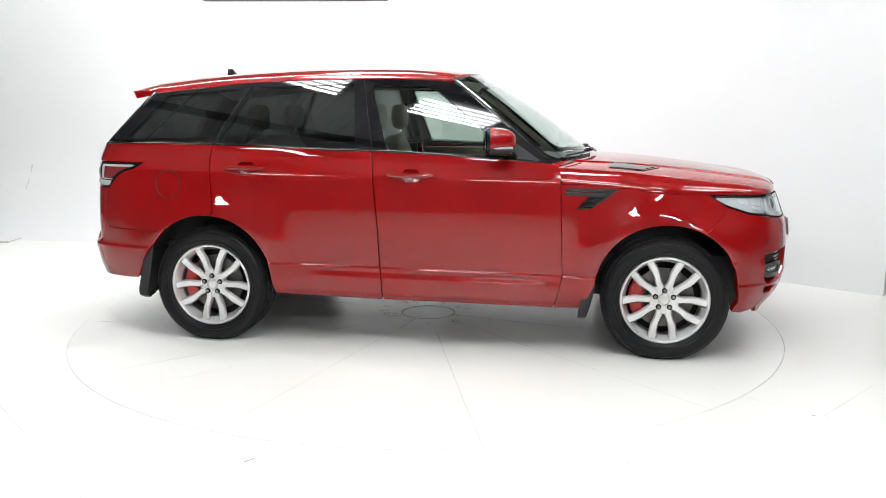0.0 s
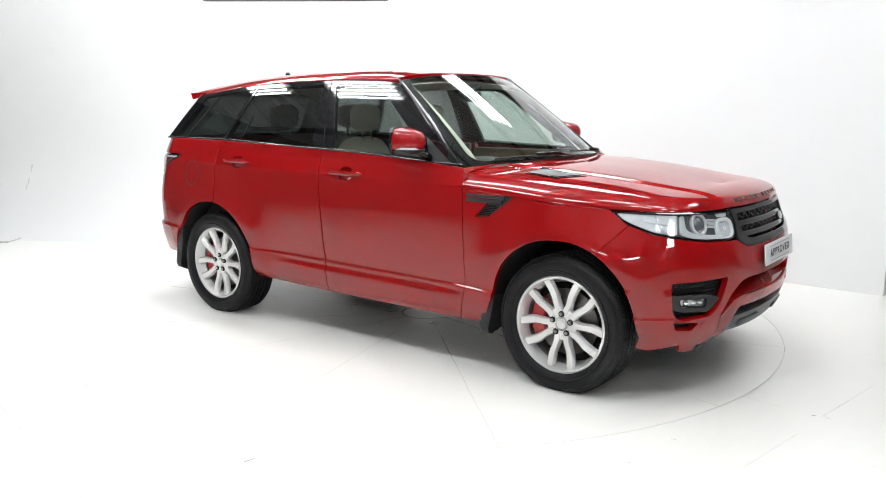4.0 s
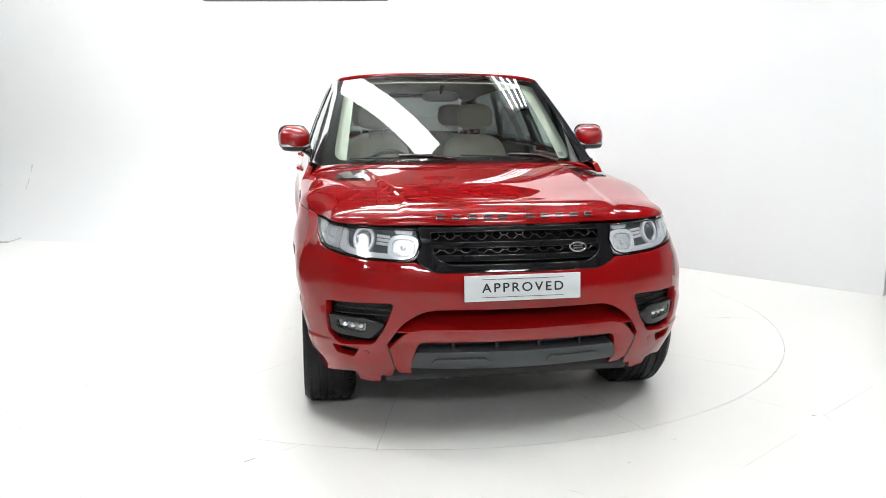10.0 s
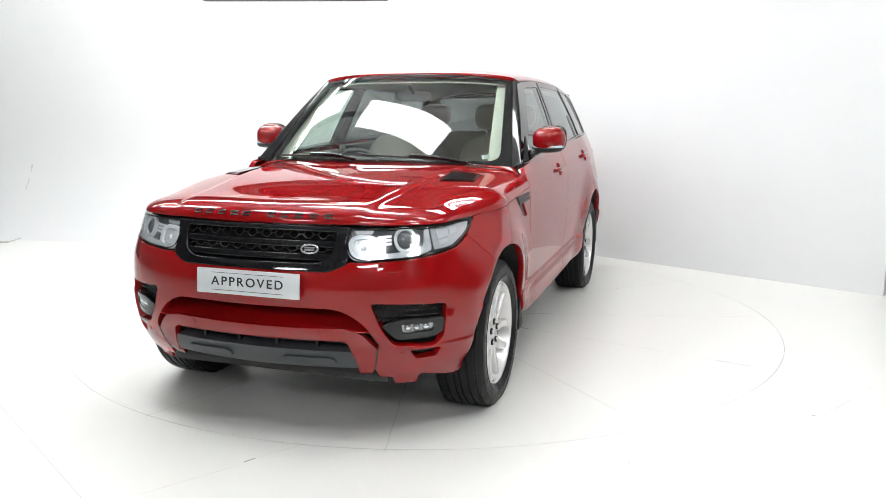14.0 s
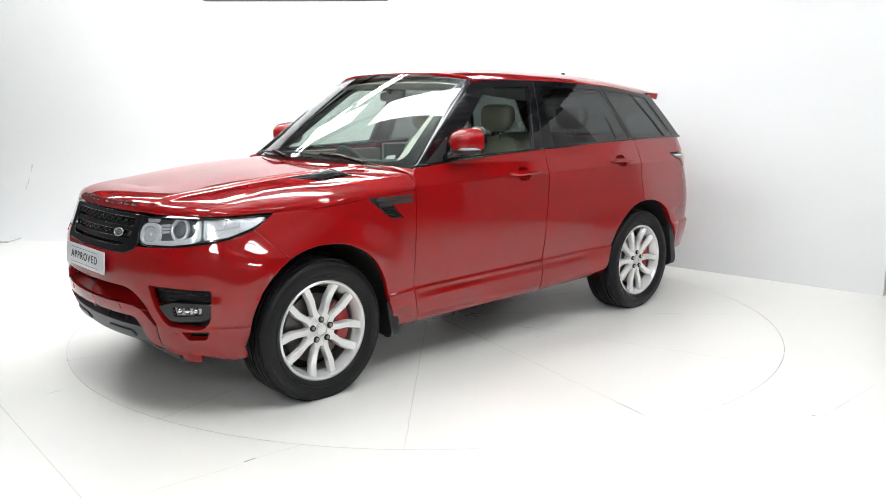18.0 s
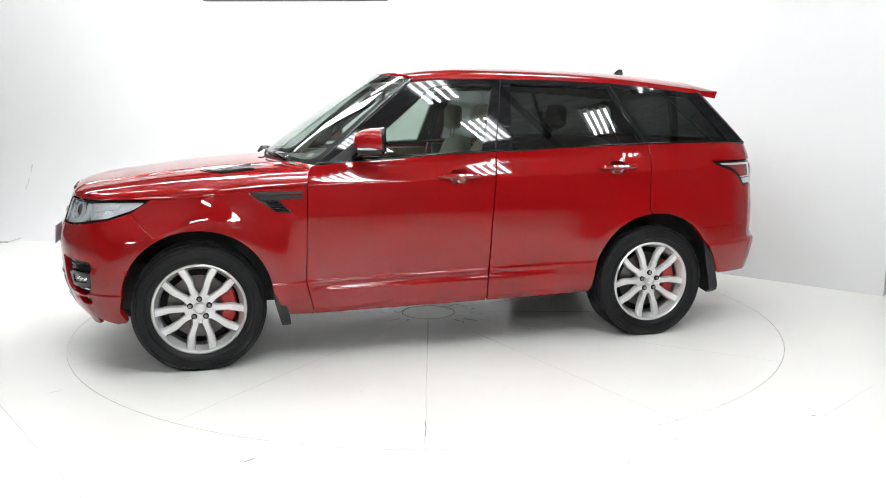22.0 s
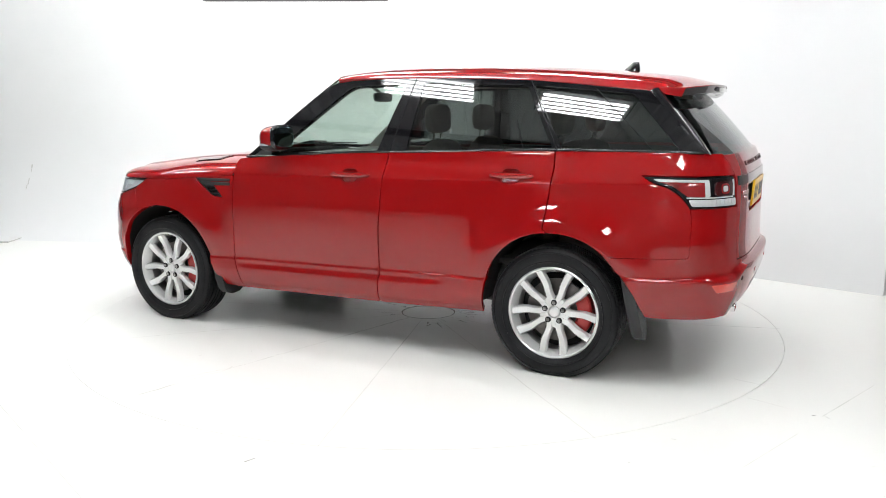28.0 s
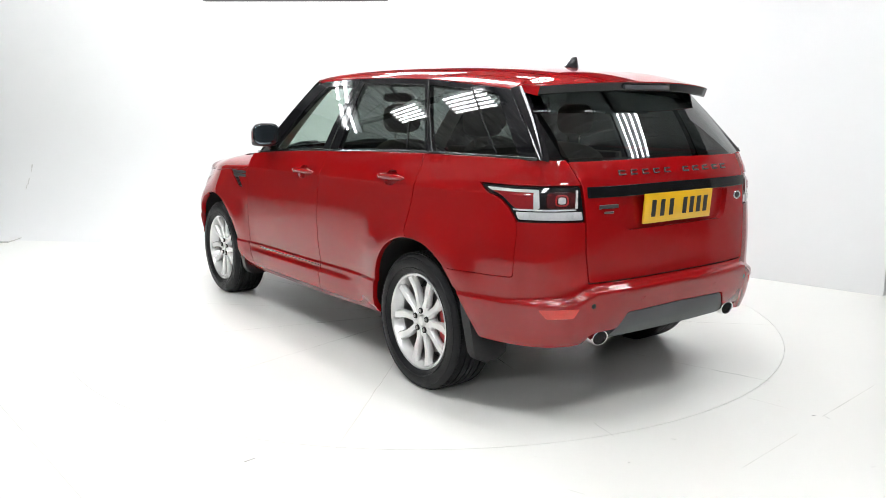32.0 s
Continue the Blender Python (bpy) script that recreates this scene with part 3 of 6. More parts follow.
def sheet(f, outer, holes=(), depth=0.018, step=0.045, gap=0.0014, edge=0.002, sink=0.0, bstep=0.025, lines=()):
    """Vertices, faces and normals of a panel on the surface f, with rounded, turned-in edges round its outline and holes."""
    loops = []
    for k, poly in enumerate([outer, *holes]):
        p = densify(poly, bstep)
        if (area2(p) < 0) == (k == 0):
            p.reverse()
        n = len(p)
        o = []
        for i in range(n):
            t = (p[(i + 1) % n] - p[i - 1]).normalized()
            o.append(Vector((t.y, -t.x)))
        loops.append(([p[i] - o[i] * gap for i in range(n)], o))
    flat = [v for l, _ in loops for v in l]
    edges = []
    base = 0
    for l, _ in loops:
        n = len(l)
        edges += [(base + i, base + (i + 1) % n) for i in range(n)]
        base += n
    arr = np.array([(v.x, v.y) for v in flat])
    (x0, y0), (x1, y1) = arr.min(0), arr.max(0)
    gx, gy = np.meshgrid(np.arange(x0 + step / 2, x1, step), np.arange(y0 + step / 2, y1, step))
    gx = gx + (np.arange(gx.shape[0]) % 2)[:, None] * step / 2
    gx, gy = gx.ravel(), gy.ravel()
    ok = inside(gx, gy, [(v.x, v.y) for v in loops[0][0]])
    for l, _ in loops[1:]:
        ok &= ~inside(gx, gy, [(v.x, v.y) for v in l])
    gx, gy = gx[ok], gy[ok]
    if len(gx):
        dist = np.min(np.hypot(gx[:, None] - arr[None, :, 0], gy[:, None] - arr[None, :, 1]), 1)
        gx, gy = gx[dist > 0.45 * step], gy[dist > 0.45 * step]
    if len(lines):
        lx, ly = [], []
        for line in lines:
            us = np.arange(x0 + 0.01, x1, 0.035)
            lx += list(us)
            ly += [line(u) for u in us]
        lx, ly = np.array(lx), np.array(ly)
        ok = inside(lx, ly, [(v.x, v.y) for v in loops[0][0]])
        for l, _ in loops[1:]:
            ok &= ~inside(lx, ly, [(v.x, v.y) for v in l])
        lx, ly = lx[ok], ly[ok]
        if len(lx):
            dist = np.min(np.hypot(lx[:, None] - arr[None, :, 0], ly[:, None] - arr[None, :, 1]), 1)
            lx, ly = lx[dist > 0.005], ly[dist > 0.005]
            near = np.min(np.hypot(gx[:, None] - lx[None], gy[:, None] - ly[None]), 1)
            gx, gy = np.concatenate([gx[near > 0.022], lx]), np.concatenate([gy[near > 0.022], ly])
    pts = flat + [Vector((a, b)) for a, b in zip(gx, gy)]
    cv, ce, cf, *_ = delaunay_2d_cdt(pts, edges, [], 0, 1e-6)
    cen = np.array([[sum(cv[i].x for i in t) / 3, sum(cv[i].y for i in t) / 3] for t in cf])
    ok = inside(cen[:, 0], cen[:, 1], [(v.x, v.y) for v in loops[0][0]])
    for l, _ in loops[1:]:
        ok &= ~inside(cen[:, 0], cen[:, 1], [(v.x, v.y) for v in l])
    V, N, faces = [], [], []
    for p in cv:
        n = normal_of(f, p.x, p.y)
        V.append(f(p.x, p.y) - n * sink)
        N.append(n)
    for t, k in zip(cf, ok):
        if k:
            a, b, c = t[:3]
            g = (V[b] - V[a]).cross(V[c] - V[a])
            if g.length < 1e-12:
                continue
            faces.append((a, b, c) if g.dot(N[a] + N[b] + N[c]) > 0 else (a, c, b))
    for l, o in loops:
        n = len(l)
        b0 = len(V)
        for i in range(n):
            p = l[i]
            nn = normal_of(f, p.x, p.y)
            P = f(p.x, p.y)
            w = f(p.x + o[i].x * 0.004, p.y + o[i].y * 0.004) - P
            w = (w - nn * w.dot(nn)).normalized()
            P = P - nn * sink
            V += [P, P + w * edge - nn * edge, P + w * edge - nn * (edge + depth)]
            N += [nn, (w + nn * 0.25).normalized(), w]
        for i in range(n):
            j = (i + 1) % n
            for k in range(2):
                q = (b0 + 3 * i + k, b0 + 3 * j + k, b0 + 3 * j + k + 1, b0 + 3 * i + k + 1)
                g = (V[q[1]] - V[q[0]]).cross(V[q[2]] - V[q[0]])
                faces.append(q if g.dot(N[q[3]] + N[q[2]]) > 0 else q[::-1])
    return V, faces, N


def flip(data):
    V, faces, N = data
    return [Vector((v.x, -v.y, v.z)) for v in V], [f[::-1] for f in faces], [Vector((n.x, -n.y, n.z)) for n in N]


def put(name, data, material, parent, label=""):
    V, faces, N = data
    return mesh_ob(name, V, faces, material, parent, label, True, N)


def pair(name, data, material, parents, label=""):
    """The left piece and its mirror image on the right."""
    return put(name, data, material, parents[0], label), put(name, flip(data), material, parents[1], label)


def both(poly):
    """A polygon given for its left half, closed across the middle."""
    return poly + [(-p[0], *p[1:]) for p in reversed(poly) if abs(p[0]) > 1e-6]


def both_r(poly):
    return poly + [(2 * S_END - p[0], *p[1:]) for p in reversed(poly) if abs(p[0] - S_END) > 1e-6]


def arch(ax, a0, a1, r=ARCH_R, n=22):
    """Points of a wheel arch on the flank; angles from the front, degrees."""
    pts = []
    for i in range(n + 1):
        t = radians(a0 + (a1 - a0) * i / n)
        c, s = math.cos(t), math.sin(t)
        pts.append(S(ax + r * 0.97 * math.copysign(abs(c) ** 0.92, c), 0.385 + r * 1.02 * math.copysign(abs(s) ** 0.96, s)))
    return pts


# windscreen, side glass, tail glass and roof
def screen(y, t):
    yw = 0.845 + (0.675 - 0.845) * t
    q = abs(y) / yw
    x = 0.985 + (0.205 - 0.985) * t - (0.285 * (1 - t) + 0.11 * t) * q ** 2.3
    z = 1.222 + (1.752 - 1.222) * t + 0.085 * t * (1 - t) - (0.045 * (1 - t) + 0.042 * t) * q ** 2.5
    return Vector((x, y, z))


def flank(x, z):
    t = (z - 1.25) / (1.69 - 1.25)
    y = 0.888 + (0.705 - 0.888) * t + 0.035 * t * (1 - t) - 0.016 * ((x + 0.5) / 1.1) ** 2 - 0.030 * max(0, -0.9 - x) ** 2
    return Vector((x, y, z))


def tail(y, t):
    yw = 0.80 + (0.66 - 0.80) * t
    q = abs(y) / yw
    x = -2.405 + (-2.05 + 2.405) * t - 0.05 * t * (1 - t) + (0.15 * (1 - t) + 0.10 * t) * q ** 2.6
    z = 1.275 + (1.665 - 1.275) * t - 0.02 * t * q ** 2
    return Vector((x, y, z))


ROOF_C = [(-2.05, 1.712), (-1.974, 1.722), (-1.6, 1.760), (-1.166, 1.786), (-0.8, 1.798), (-0.36, 1.800), (-0.1, 1.790), (0.205, 1.754)]
ROOF_E = [(-2.05, 1.612), (-1.885, 1.630), (-1.257, 1.690), (-0.8, 1.708), (-0.35, 1.716), (0.0, 1.712), (0.14, 1.704)]


def roof(u, y):
    """u: 0 at the windscreen, 1 at the tail; y across, -1 to 1."""
    x1 = -2.0 + 0.06 * abs(y) ** 2
    x0 = 0.205 - 0.11 * abs(y) ** 2.3
    x = x0 + (x1 - x0) * u
    ye = 0.700 - 0.016 * ((x + 0.5) / 1.1) ** 2 - 0.030 * smooth(-1.35, -2.15, x)
    zc, ze = spline(x, ROOF_C), spline(x, ROOF_E)
    a = abs(y)
    k = math.sin(min(1, a) * math.pi / 2)
    z = ze + (zc - ze) * max(0, 1 - a ** 2.6) ** 0.62
    return Vector((x, ye * y * (1 + 0.035 * (1 - k)), z))


car = new("car")
tagged(car, "glossy dark red large SUV with black pillars and silver alloy wheels", "car")


# ---- the car: panels ----
HOOD_E = [(-2.4, 1.012), (-1.62, 1.016), (-1.2, 1.045), (-0.79, 1.078)]
HOOD_C = [(0.95, 1.198), (1.16, 1.187), (1.49, 1.160), (1.90, 1.103), (2.10, 1.060)]


def hood(s, r):
    """r: 0 on the spine, 1 at the shut line."""
    x = float(np.interp(abs(s), OUT_S, OUT[:, 0]))
    E = body(s, spline(-x, HOOD_E))
    xm = spline(x, [(0.79, 0.955), (1.1, 1.22), (1.5, 1.60), (1.9, 1.86), (2.2, 1.95), (2.335, 1.96)])
    M = Vector((xm, 0, spline(xm, HOOD_C)))
    wf = smooth(1.7, 2.25, x)
    m = 3.6 * (1 - wf) + 3.1 * wf
    a = r * math.pi / 2
    h = math.sin(a) ** (2 / m) if a > 0 else 0
    v = 1 - max(0, math.cos(a)) ** (2 / m)
    h = h * 0.75 + 0.25 * r
    P = Vector((M.x + (E.x - M.x) * h ** (1.8 - 0.8 * wf), E.y * h, M.z + (E.z - M.z) * v))
    yc = 0.60 - 0.10 * smooth(0.9, 2.1, P.x)
    P.x -= 0.10 * smooth(1.15, 0.80, x) * smooth(1.085, 1.15, P.z) * smooth(0.50, 0.82, abs(P.y))
    fade = smooth(2.22, 2.0, P.x)
    P.z += 0.010 * fade * smooth(yc + 0.026, yc - 0.026, abs(P.y))
    return P


def grid_sheet(f, us, vs, depth=0.02, e=0.003):
    """A regular panel over the parameters us, vs, with a turned-in rim."""
    V, N, faces = [], [], []
    for u in us:
        for v in vs:
            V.append(f(u, v))
    nu, nv = len(us), len(vs)
    for i in range(nu):
        for j in range(nv):
            a = V[min(i + 1, nu - 1) * nv + j] - V[max(i - 1, 0) * nv + j]
            b = V[i * nv + min(j + 1, nv - 1)] - V[i * nv + max(j - 1, 0)]
            n = a.cross(b)
            N.append(n.normalized() if n.length > 1e-10 else Vector((0, 0, 1)))
    for i in range(nu - 1):
        for j in range(nv - 1):
            faces.append((i * nv + j, (i + 1) * nv + j, (i + 1) * nv + j + 1, i * nv + j + 1))
    rim = [i * nv for i in range(nu)] + [(nu - 1) * nv + j for j in range(1, nv)] + [i * nv + nv - 1 for i in range(nu - 2, -1, -1)] + [j for j in range(nv - 2, 0, -1)]
    b0, n = len(V), len(rim)
    for k, i in enumerate(rim):
        t = V[rim[(k + 1) % n]] - V[rim[k - 1]]
        w = t.cross(N[i])
        w = w.normalized() if w.length > 1e-10 else Vector((0, 0, 1))
        V += [V[i], V[i] + w * e - N[i] * e, V[i] + w * e - N[i] * (e + depth)]
        N += [N[i], (w + N[i] * 0.3).normalized(), w]
    for k in range(n):
        j = (k + 1) % n
        for q in range(2):
            faces.append((b0 + 3 * k + q, b0 + 3 * k + q + 1, b0 + 3 * j + q + 1, b0 + 3 * j + q))
    return V, faces, N


def body_panels():
    P = {}
    # bonnet
    s1 = S(0.80, 0)[0]
    P["bonnet"] = put("bonnet", hood_shell(s1), M_PAINT, car, "glossy red clamshell bonnet with a raised middle")

    # wings
    top = [S(1.62, 1.010), S(1.4, 1.022), S(1.1, 1.05), S(0.795, 1.072, 0.006)]
    wing = [S(1.793, 0.937), S(1.672, 1.012, 0.006)] + top[1:] + [S(0.815, 0.50), S(0.80, 0.43), S(0.765, 0.292, 0.006), S(0.945, 0.30, 0.01), S(1.0, 0.44)] + [p for p in arch(AXLE_F, 172, 66)] + [S(1.66, 0.80)]
    P["wing"] = pair("front_wing", sheet(body, wing, [[S(*p) for p in WING_VENT]], 0.03, lines=CREASES, step=0.035), M_PAINT, (car, car), "red front wing with a vent slot")
    # doors
    fd = [S(0.79, 1.072), S(0.785, 1.15), S(0.765, 1.186, 0.01), S(0.4, 1.216), S(0.0, 1.238), S(-0.392, 1.252, 0.006), S(-0.375, 1.12), S(-0.345, 0.8), S(-0.335, 0.50), S(-0.325, 0.42), S(-0.325, 0.306, 0.006), S(0.3, 0.30), S(0.76, 0.294, 0.006), S(0.795, 0.43), S(0.81, 0.50)]
    P["front_door"] = pair("front_door", sheet(body, fd, [[(S(-0.078, 0)[0], 1.150, 0.045), (S(-0.192, 0)[0], 1.150, 0.045), (S(-0.192, 0)[0], 1.066, 0.045), (S(-0.078, 0)[0], 1.066, 0.045)]], 0.03, lines=CREASES), M_PAINT, (car, car), "red front door")
    ra = [p for p in reversed(arch(AXLE_R, 8, 86.5))]
    rd = [S(-0.40, 1.254, 0.006), S(-0.9, 1.272), S(-1.455, 1.286, 0.006), S(-1.462, 1.20), S(-1.45, 1.05), S(-1.427, 0.86)] + ra + [S(-1.054, 0.40), S(-1.047, 0.322, 0.006), S(-0.6, 0.312), S(-0.333, 0.306, 0.006), S(-0.333, 0.42), S(-0.343, 0.50), S(-0.353, 0.8), S(-0.383, 1.12)]
    P["rear_door"] = pair("rear_door", sheet(body, rd, [[(S(-1.158, 0)[0], 1.184, 0.045), (S(-1.272, 0)[0], 1.184, 0.045), (S(-1.272, 0)[0], 1.100, 0.045), (S(-1.158, 0)[0], 1.100, 0.045)]], 0.03, lines=CREASES), M_PAINT, (car, car), "red rear door")
    # rear quarters
    q = [S(-1.463, 1.286, 0.006), S(-1.9, 1.290), S(-2.2, 1.288), R(0.72, 1.286, 0.01), R(0.655, 1.172, 0.01), S(-2.1, 1.172), S(-1.945, 1.172, 0.008), S(-2.02, 1.126, 0.03), S(-2.105, 1.108, 0.04), S(-2.180, 1.056, 0.03), S(-2.226, 1.004, 0.02), S(-2.236, 0.94), S(-2.226, 0.738, 0.02), S(-2.08, 0.733)]
    q += [S(-1.80, 0.728)] + arch(AXLE_R, 129, 87.5)[1:] + [S(-1.436, 0.86), S(-1.458, 1.05), S(-1.470, 1.20)]
    P["quarter"] = pair("rear_quarter_panel", sheet(body, q, [], 0.03, lines=CREASES, step=0.035), M_PAINT, (car, car), "red rear quarter panel")
    # fuel flap on the right flank
    fl = [S(-1.755 + 0.092 * math.cos(t), 1.035 + 0.092 * math.sin(t)) for t in [2 * math.pi * i / 28 for i in range(28)]]
    ring = sheet(body, fl, [[S(-1.755 + 0.088 * math.cos(t), 1.035 + 0.088 * math.sin(t)) for t in [2 * math.pi * i / 28 for i in range(28)]]], 0.001, gap=0.0, edge=0.0005, sink=-0.0015)
    put("fuel_flap_gap", flip(ring), M_DARK, P["quarter"][1])
    # front bumper
    sc = [F(0.0, 0.808), F(0.385, 0.808, 0.03), F(0.455, 0.838, 0.02), F(0.470, 0.852, 0.01), F(0.53, 0.850), F(0.70, 0.858), S(2.06, 0.876), S(1.93, 0.898), S(1.7965, 0.9355)]
    lo = [S(1.6635, 0.80)] + arch(AXLE_F, 65.4, 8) + [S(1.885, 0.36), S(1.86, 0.298, 0.01), S(1.93, 0.288), F(0.80, 0.315), F(0.745, 0.30, 0.01), F(0.60, 0.30, 0.01), F(0.58, 0.345), F(0.51, 0.345, 0.006)]
    lower = [F(0.505, 0.352), F(0.495, 0.40), F(0.46, 0.495, 0.03), F(0.0, 0.495)]
    fog = [F(0.565, 0.672, 0.02), F(0.870, 0.66, 0.02), F(0.862, 0.50, 0.03), F(0.82, 0.455, 0.03), F(0.66, 0.474, 0.03), F(0.605, 0.56, 0.02)]
    slot = [F(0.73, 0.445, 0.012), F(0.855, 0.452, 0.012), F(0.84, 0.408, 0.012), F(0.76, 0.400, 0.012)]
    scoop = both([F(0.0, 0.645), F(0.43, 0.645, 0.08), F(0.54, 0.575, 0.06), F(0.60, 0.48), F(0.595, 0.452), F(0.52, 0.536, 0.04), F(0.44, 0.552), F(0.0, 0.549)])
    mir = lambda poly: [(-p[0], *p[1:]) for p in poly]
    fb = sheet(body, both(sc + lo + [F(0.5, 0.345)] + lower), [fog, mir(fog), slot, mir(slot), scoop], 0.035, edge=0.003, lines=level_lines(0.486, 0.479, 0.475, 0.471, 0.467, 0.460))
    P["bumper"] = put("front_bumper", fb, M_PAINT, car, "red front bumper with a wide scoop and fog lamp pockets")
    bmp = P["bumper"]
    # scoop floor, red, sweeping back and up; dark behind
    V, faces, N = grid_sheet(lambda s, t: body(s, 0.543 + 0.085 * t) - Vector((0.002 + 0.13 * t ** 0.8, 0, 0)), list(np.linspace(F(-0.60, 0)[0], F(0.60, 0)[0], 60)), list(np.linspace(0, 1, 8)), 0.002)
    put("scoop_floor", (V, faces, N), M_PAINT, bmp, "red scoop floor")
    for zz0, zz1, yy, back, nm in ((0.34, 0.66, 0.60, 0.15, "intake_back"),):
        V, faces, N = grid_sheet(lambda s, z: body(s, z) - Vector((back, 0, 0)), list(np.linspace(F(-yy, 0)[0], F(yy, 0)[0], 40)), list(np.linspace(zz0, zz1, 6)), 0.002)
        put(nm, (V, faces, N), M_DARK, bmp)
    for sg in (1, -1):
        md = (lambda q: q) if sg > 0 else flip
        # dark strip laid on the bumper, standing in for the shade of a groove
        put("groove_shade", md(sheet(body, [F(0.600, 0.470), F(0.595, 0.470), F(0.575, 0.350), F(0.580, 0.350)], [], 0.001, gap=0, edge=0.0005, sink=-0.0015)), M_DARK, bmp)
        for tab in ([F(0.79, 0.322), F(0.65, 0.312), F(0.672, 0.262, 0.01), F(0.775, 0.266, 0.01)], [F(0.575, 0.352), F(0.500, 0.350), F(0.505, 0.312, 0.006), F(0.565, 0.318, 0.006)]):
            put("bumper_tab", md(sheet(body, tab, [], 0.02, gap=0, edge=0.002, sink=0.008)), M_PAINT, bmp)
    # lower intake bars and skid
    for y in (-0.3, -0.1, 0.1, 0.3):
        bm = bmesh.new()
        x = body(F(y, 0)[0], 0.47).x
        box(bm, (x - 0.10, y - 0.008, 0.43), (x - 0.04, y + 0.008, 0.50), 0.002, 1)
        part("intake_rib", bm, M_PLASTIC, bmp)
    sk = sheet(body, both([F(0, 0.440), F(0.475, 0.440, 0.015), F(0.512, 0.352, 0.015), F(0.0, 0.345)]), [], 0.06, sink=0.004)
    skid = put("skid_plate", sk, M_GREYPL, car, "dark grey lower skid plate")
    for y in (-0.27, 0.27):
        pad = sheet(lambda a, b: body(a, b) + normal_of(body, a, b) * 0.007, [F(y - 0.14, 0.375, 0.02), F(y - 0.12, 0.408, 0.02), F(y + 0.12, 0.408, 0.02), F(y + 0.14, 0.375, 0.02)] , [], 0.012)
        put("skid_pad", pad, M_GREYPL, skid)
    bm = bmesh.new()
    box(bm, (1.75, -0.60, 0.26), (2.08, 0.60, 0.33), 0.03)
    part("undertray", bm, M_PLASTIC, car, "black plastic undertray")
    # small brake-duct blanks, parking sensors and washer covers
    for sg in (1, -1):
        V, faces, N = sheet(body, [(sg * p[0], p[1]) for p in [F(0.72, 0.46), F(0.89, 0.47), F(0.88, 0.395), F(0.74, 0.39)]], [], 0.003, sink=0.045)
        put("duct_blank", (V, faces, N), M_DARK, bmp)
        for y, z in ((0.70, 0.43), (0.33, 0.53)):
            c = F(y, z)
            cir = [(sg * (c[0] + 0.012 * math.cos(t)), z + 0.012 * math.sin(t)) for t in [2 * math.pi * i / 16 for i in range(16)]]
            put("parking_sensor", sheet(body, cir, [], 0.002, gap=0, edge=0.001, sink=-0.002), M_PAINT, bmp)
        wc = [(sg * p[0], *p[1:]) for p in [F(0.60, 0.855, 0.012), F(0.70, 0.855, 0.012), F(0.70, 0.812, 0.012), F(0.60, 0.812, 0.012)]]
        put("washer_cover", sheet(body, wc, [], 0.002, gap=0.0, edge=0.0015, sink=-0.002), M_PAINT, bmp)
    # rear bumper
    rb = [S(-1.825, 0.724), S(-2.08, 0.730), S(-2.229, 0.735, 0.02), S(-2.239, 0.94), S(-2.231, 0.998, 0.01), R(0.635, 0.998, 0.01), R(0.632, 0.85), R(0.615, 0.70, 0.01), R(0.0, 0.70)]
    a2 = list(reversed([S(-1.985, 0.45), S(-1.945, 0.53), S(-1.895, 0.61)] + arch(AXLE_R, 145, 130, n=6)))
    rl = [S(-2.01, 0.402, 0.01), S(-2.1, 0.397), R(0.80, 0.395), R(0.62, 0.402, 0.01), R(0.585, 0.452, 0.02), R(0.43, 0.462, 0.02), R(0.38, 0.545, 0.02), R(0.0, 0.552)]
    outer = list(reversed(rb)) + a2 + rl
    rbp = both_r(list(reversed(outer)))
    P["rbumper"] = put("rear_bumper", sheet(body, rbp, [], 0.035, edge=0.003, lines=level_lines(0.54, 0.555, 0.57, 0.582, 0.595, 0.605, 0.611, 0.616, 0.622, 0.632, 0.645, 0.655, 0.663, 0.670, 0.676, 0.682, 0.690)), M_PAINT, car, "red rear bumper with exhaust cut-outs")
    # tailgate below the glass
    gate = both_r([R(0.0, 1.285), R(0.71, 1.280, 0.01), R(0.648, 1.165), R(0.628, 1.0), R(0.625, 0.85), R(0.608, 0.708, 0.01), R(0.0, 0.708)])
    rec = both_r([R(0.0, 1.105), R(0.43, 1.105, 0.02), R(0.40, 0.97, 0.02), R(0.36, 0.945, 0.01), R(0.0, 0.945)])
    P["gate"] = put("tailgate", sheet(body, gate, [rec], 0.03), M_PAINT, car, "red tailgate with a number plate recess")
    put("plate_recess", sheet(body, both_r([R(0.0, 1.11), R(0.44, 1.11), R(0.40, 0.94), R(0.0, 0.94)]), [], 0.002, sink=0.03), M_PAINT, P["gate"])
    put("trim_strip", sheet(lambda a, b: body(a, b) + normal_of(body, a, b) * 0.006, both_r([R(0.0, 1.165), R(0.625, 1.163, 0.006), R(0.622, 1.112, 0.006), R(0.0, 1.112)]), [], 0.012), M_BLACK, P["gate"], "gloss black trim strip")
    # rear skid
    put("rear_skid", sheet(body, both_r([R(0.0, 0.545), R(0.372, 0.538, 0.02), R(0.462, 0.405, 0.01), R(0.0, 0.40)]), [], 0.05, sink=0.006), M_GREYPL, car, "dark grey rear skid panel")
    bm = bmesh.new()
    box(bm, (-2.20, -0.40, 0.47), (-2.0, 0.40, 0.53), 0.02)
    part("rear_undertray", bm, M_PLASTIC, car)
    return P


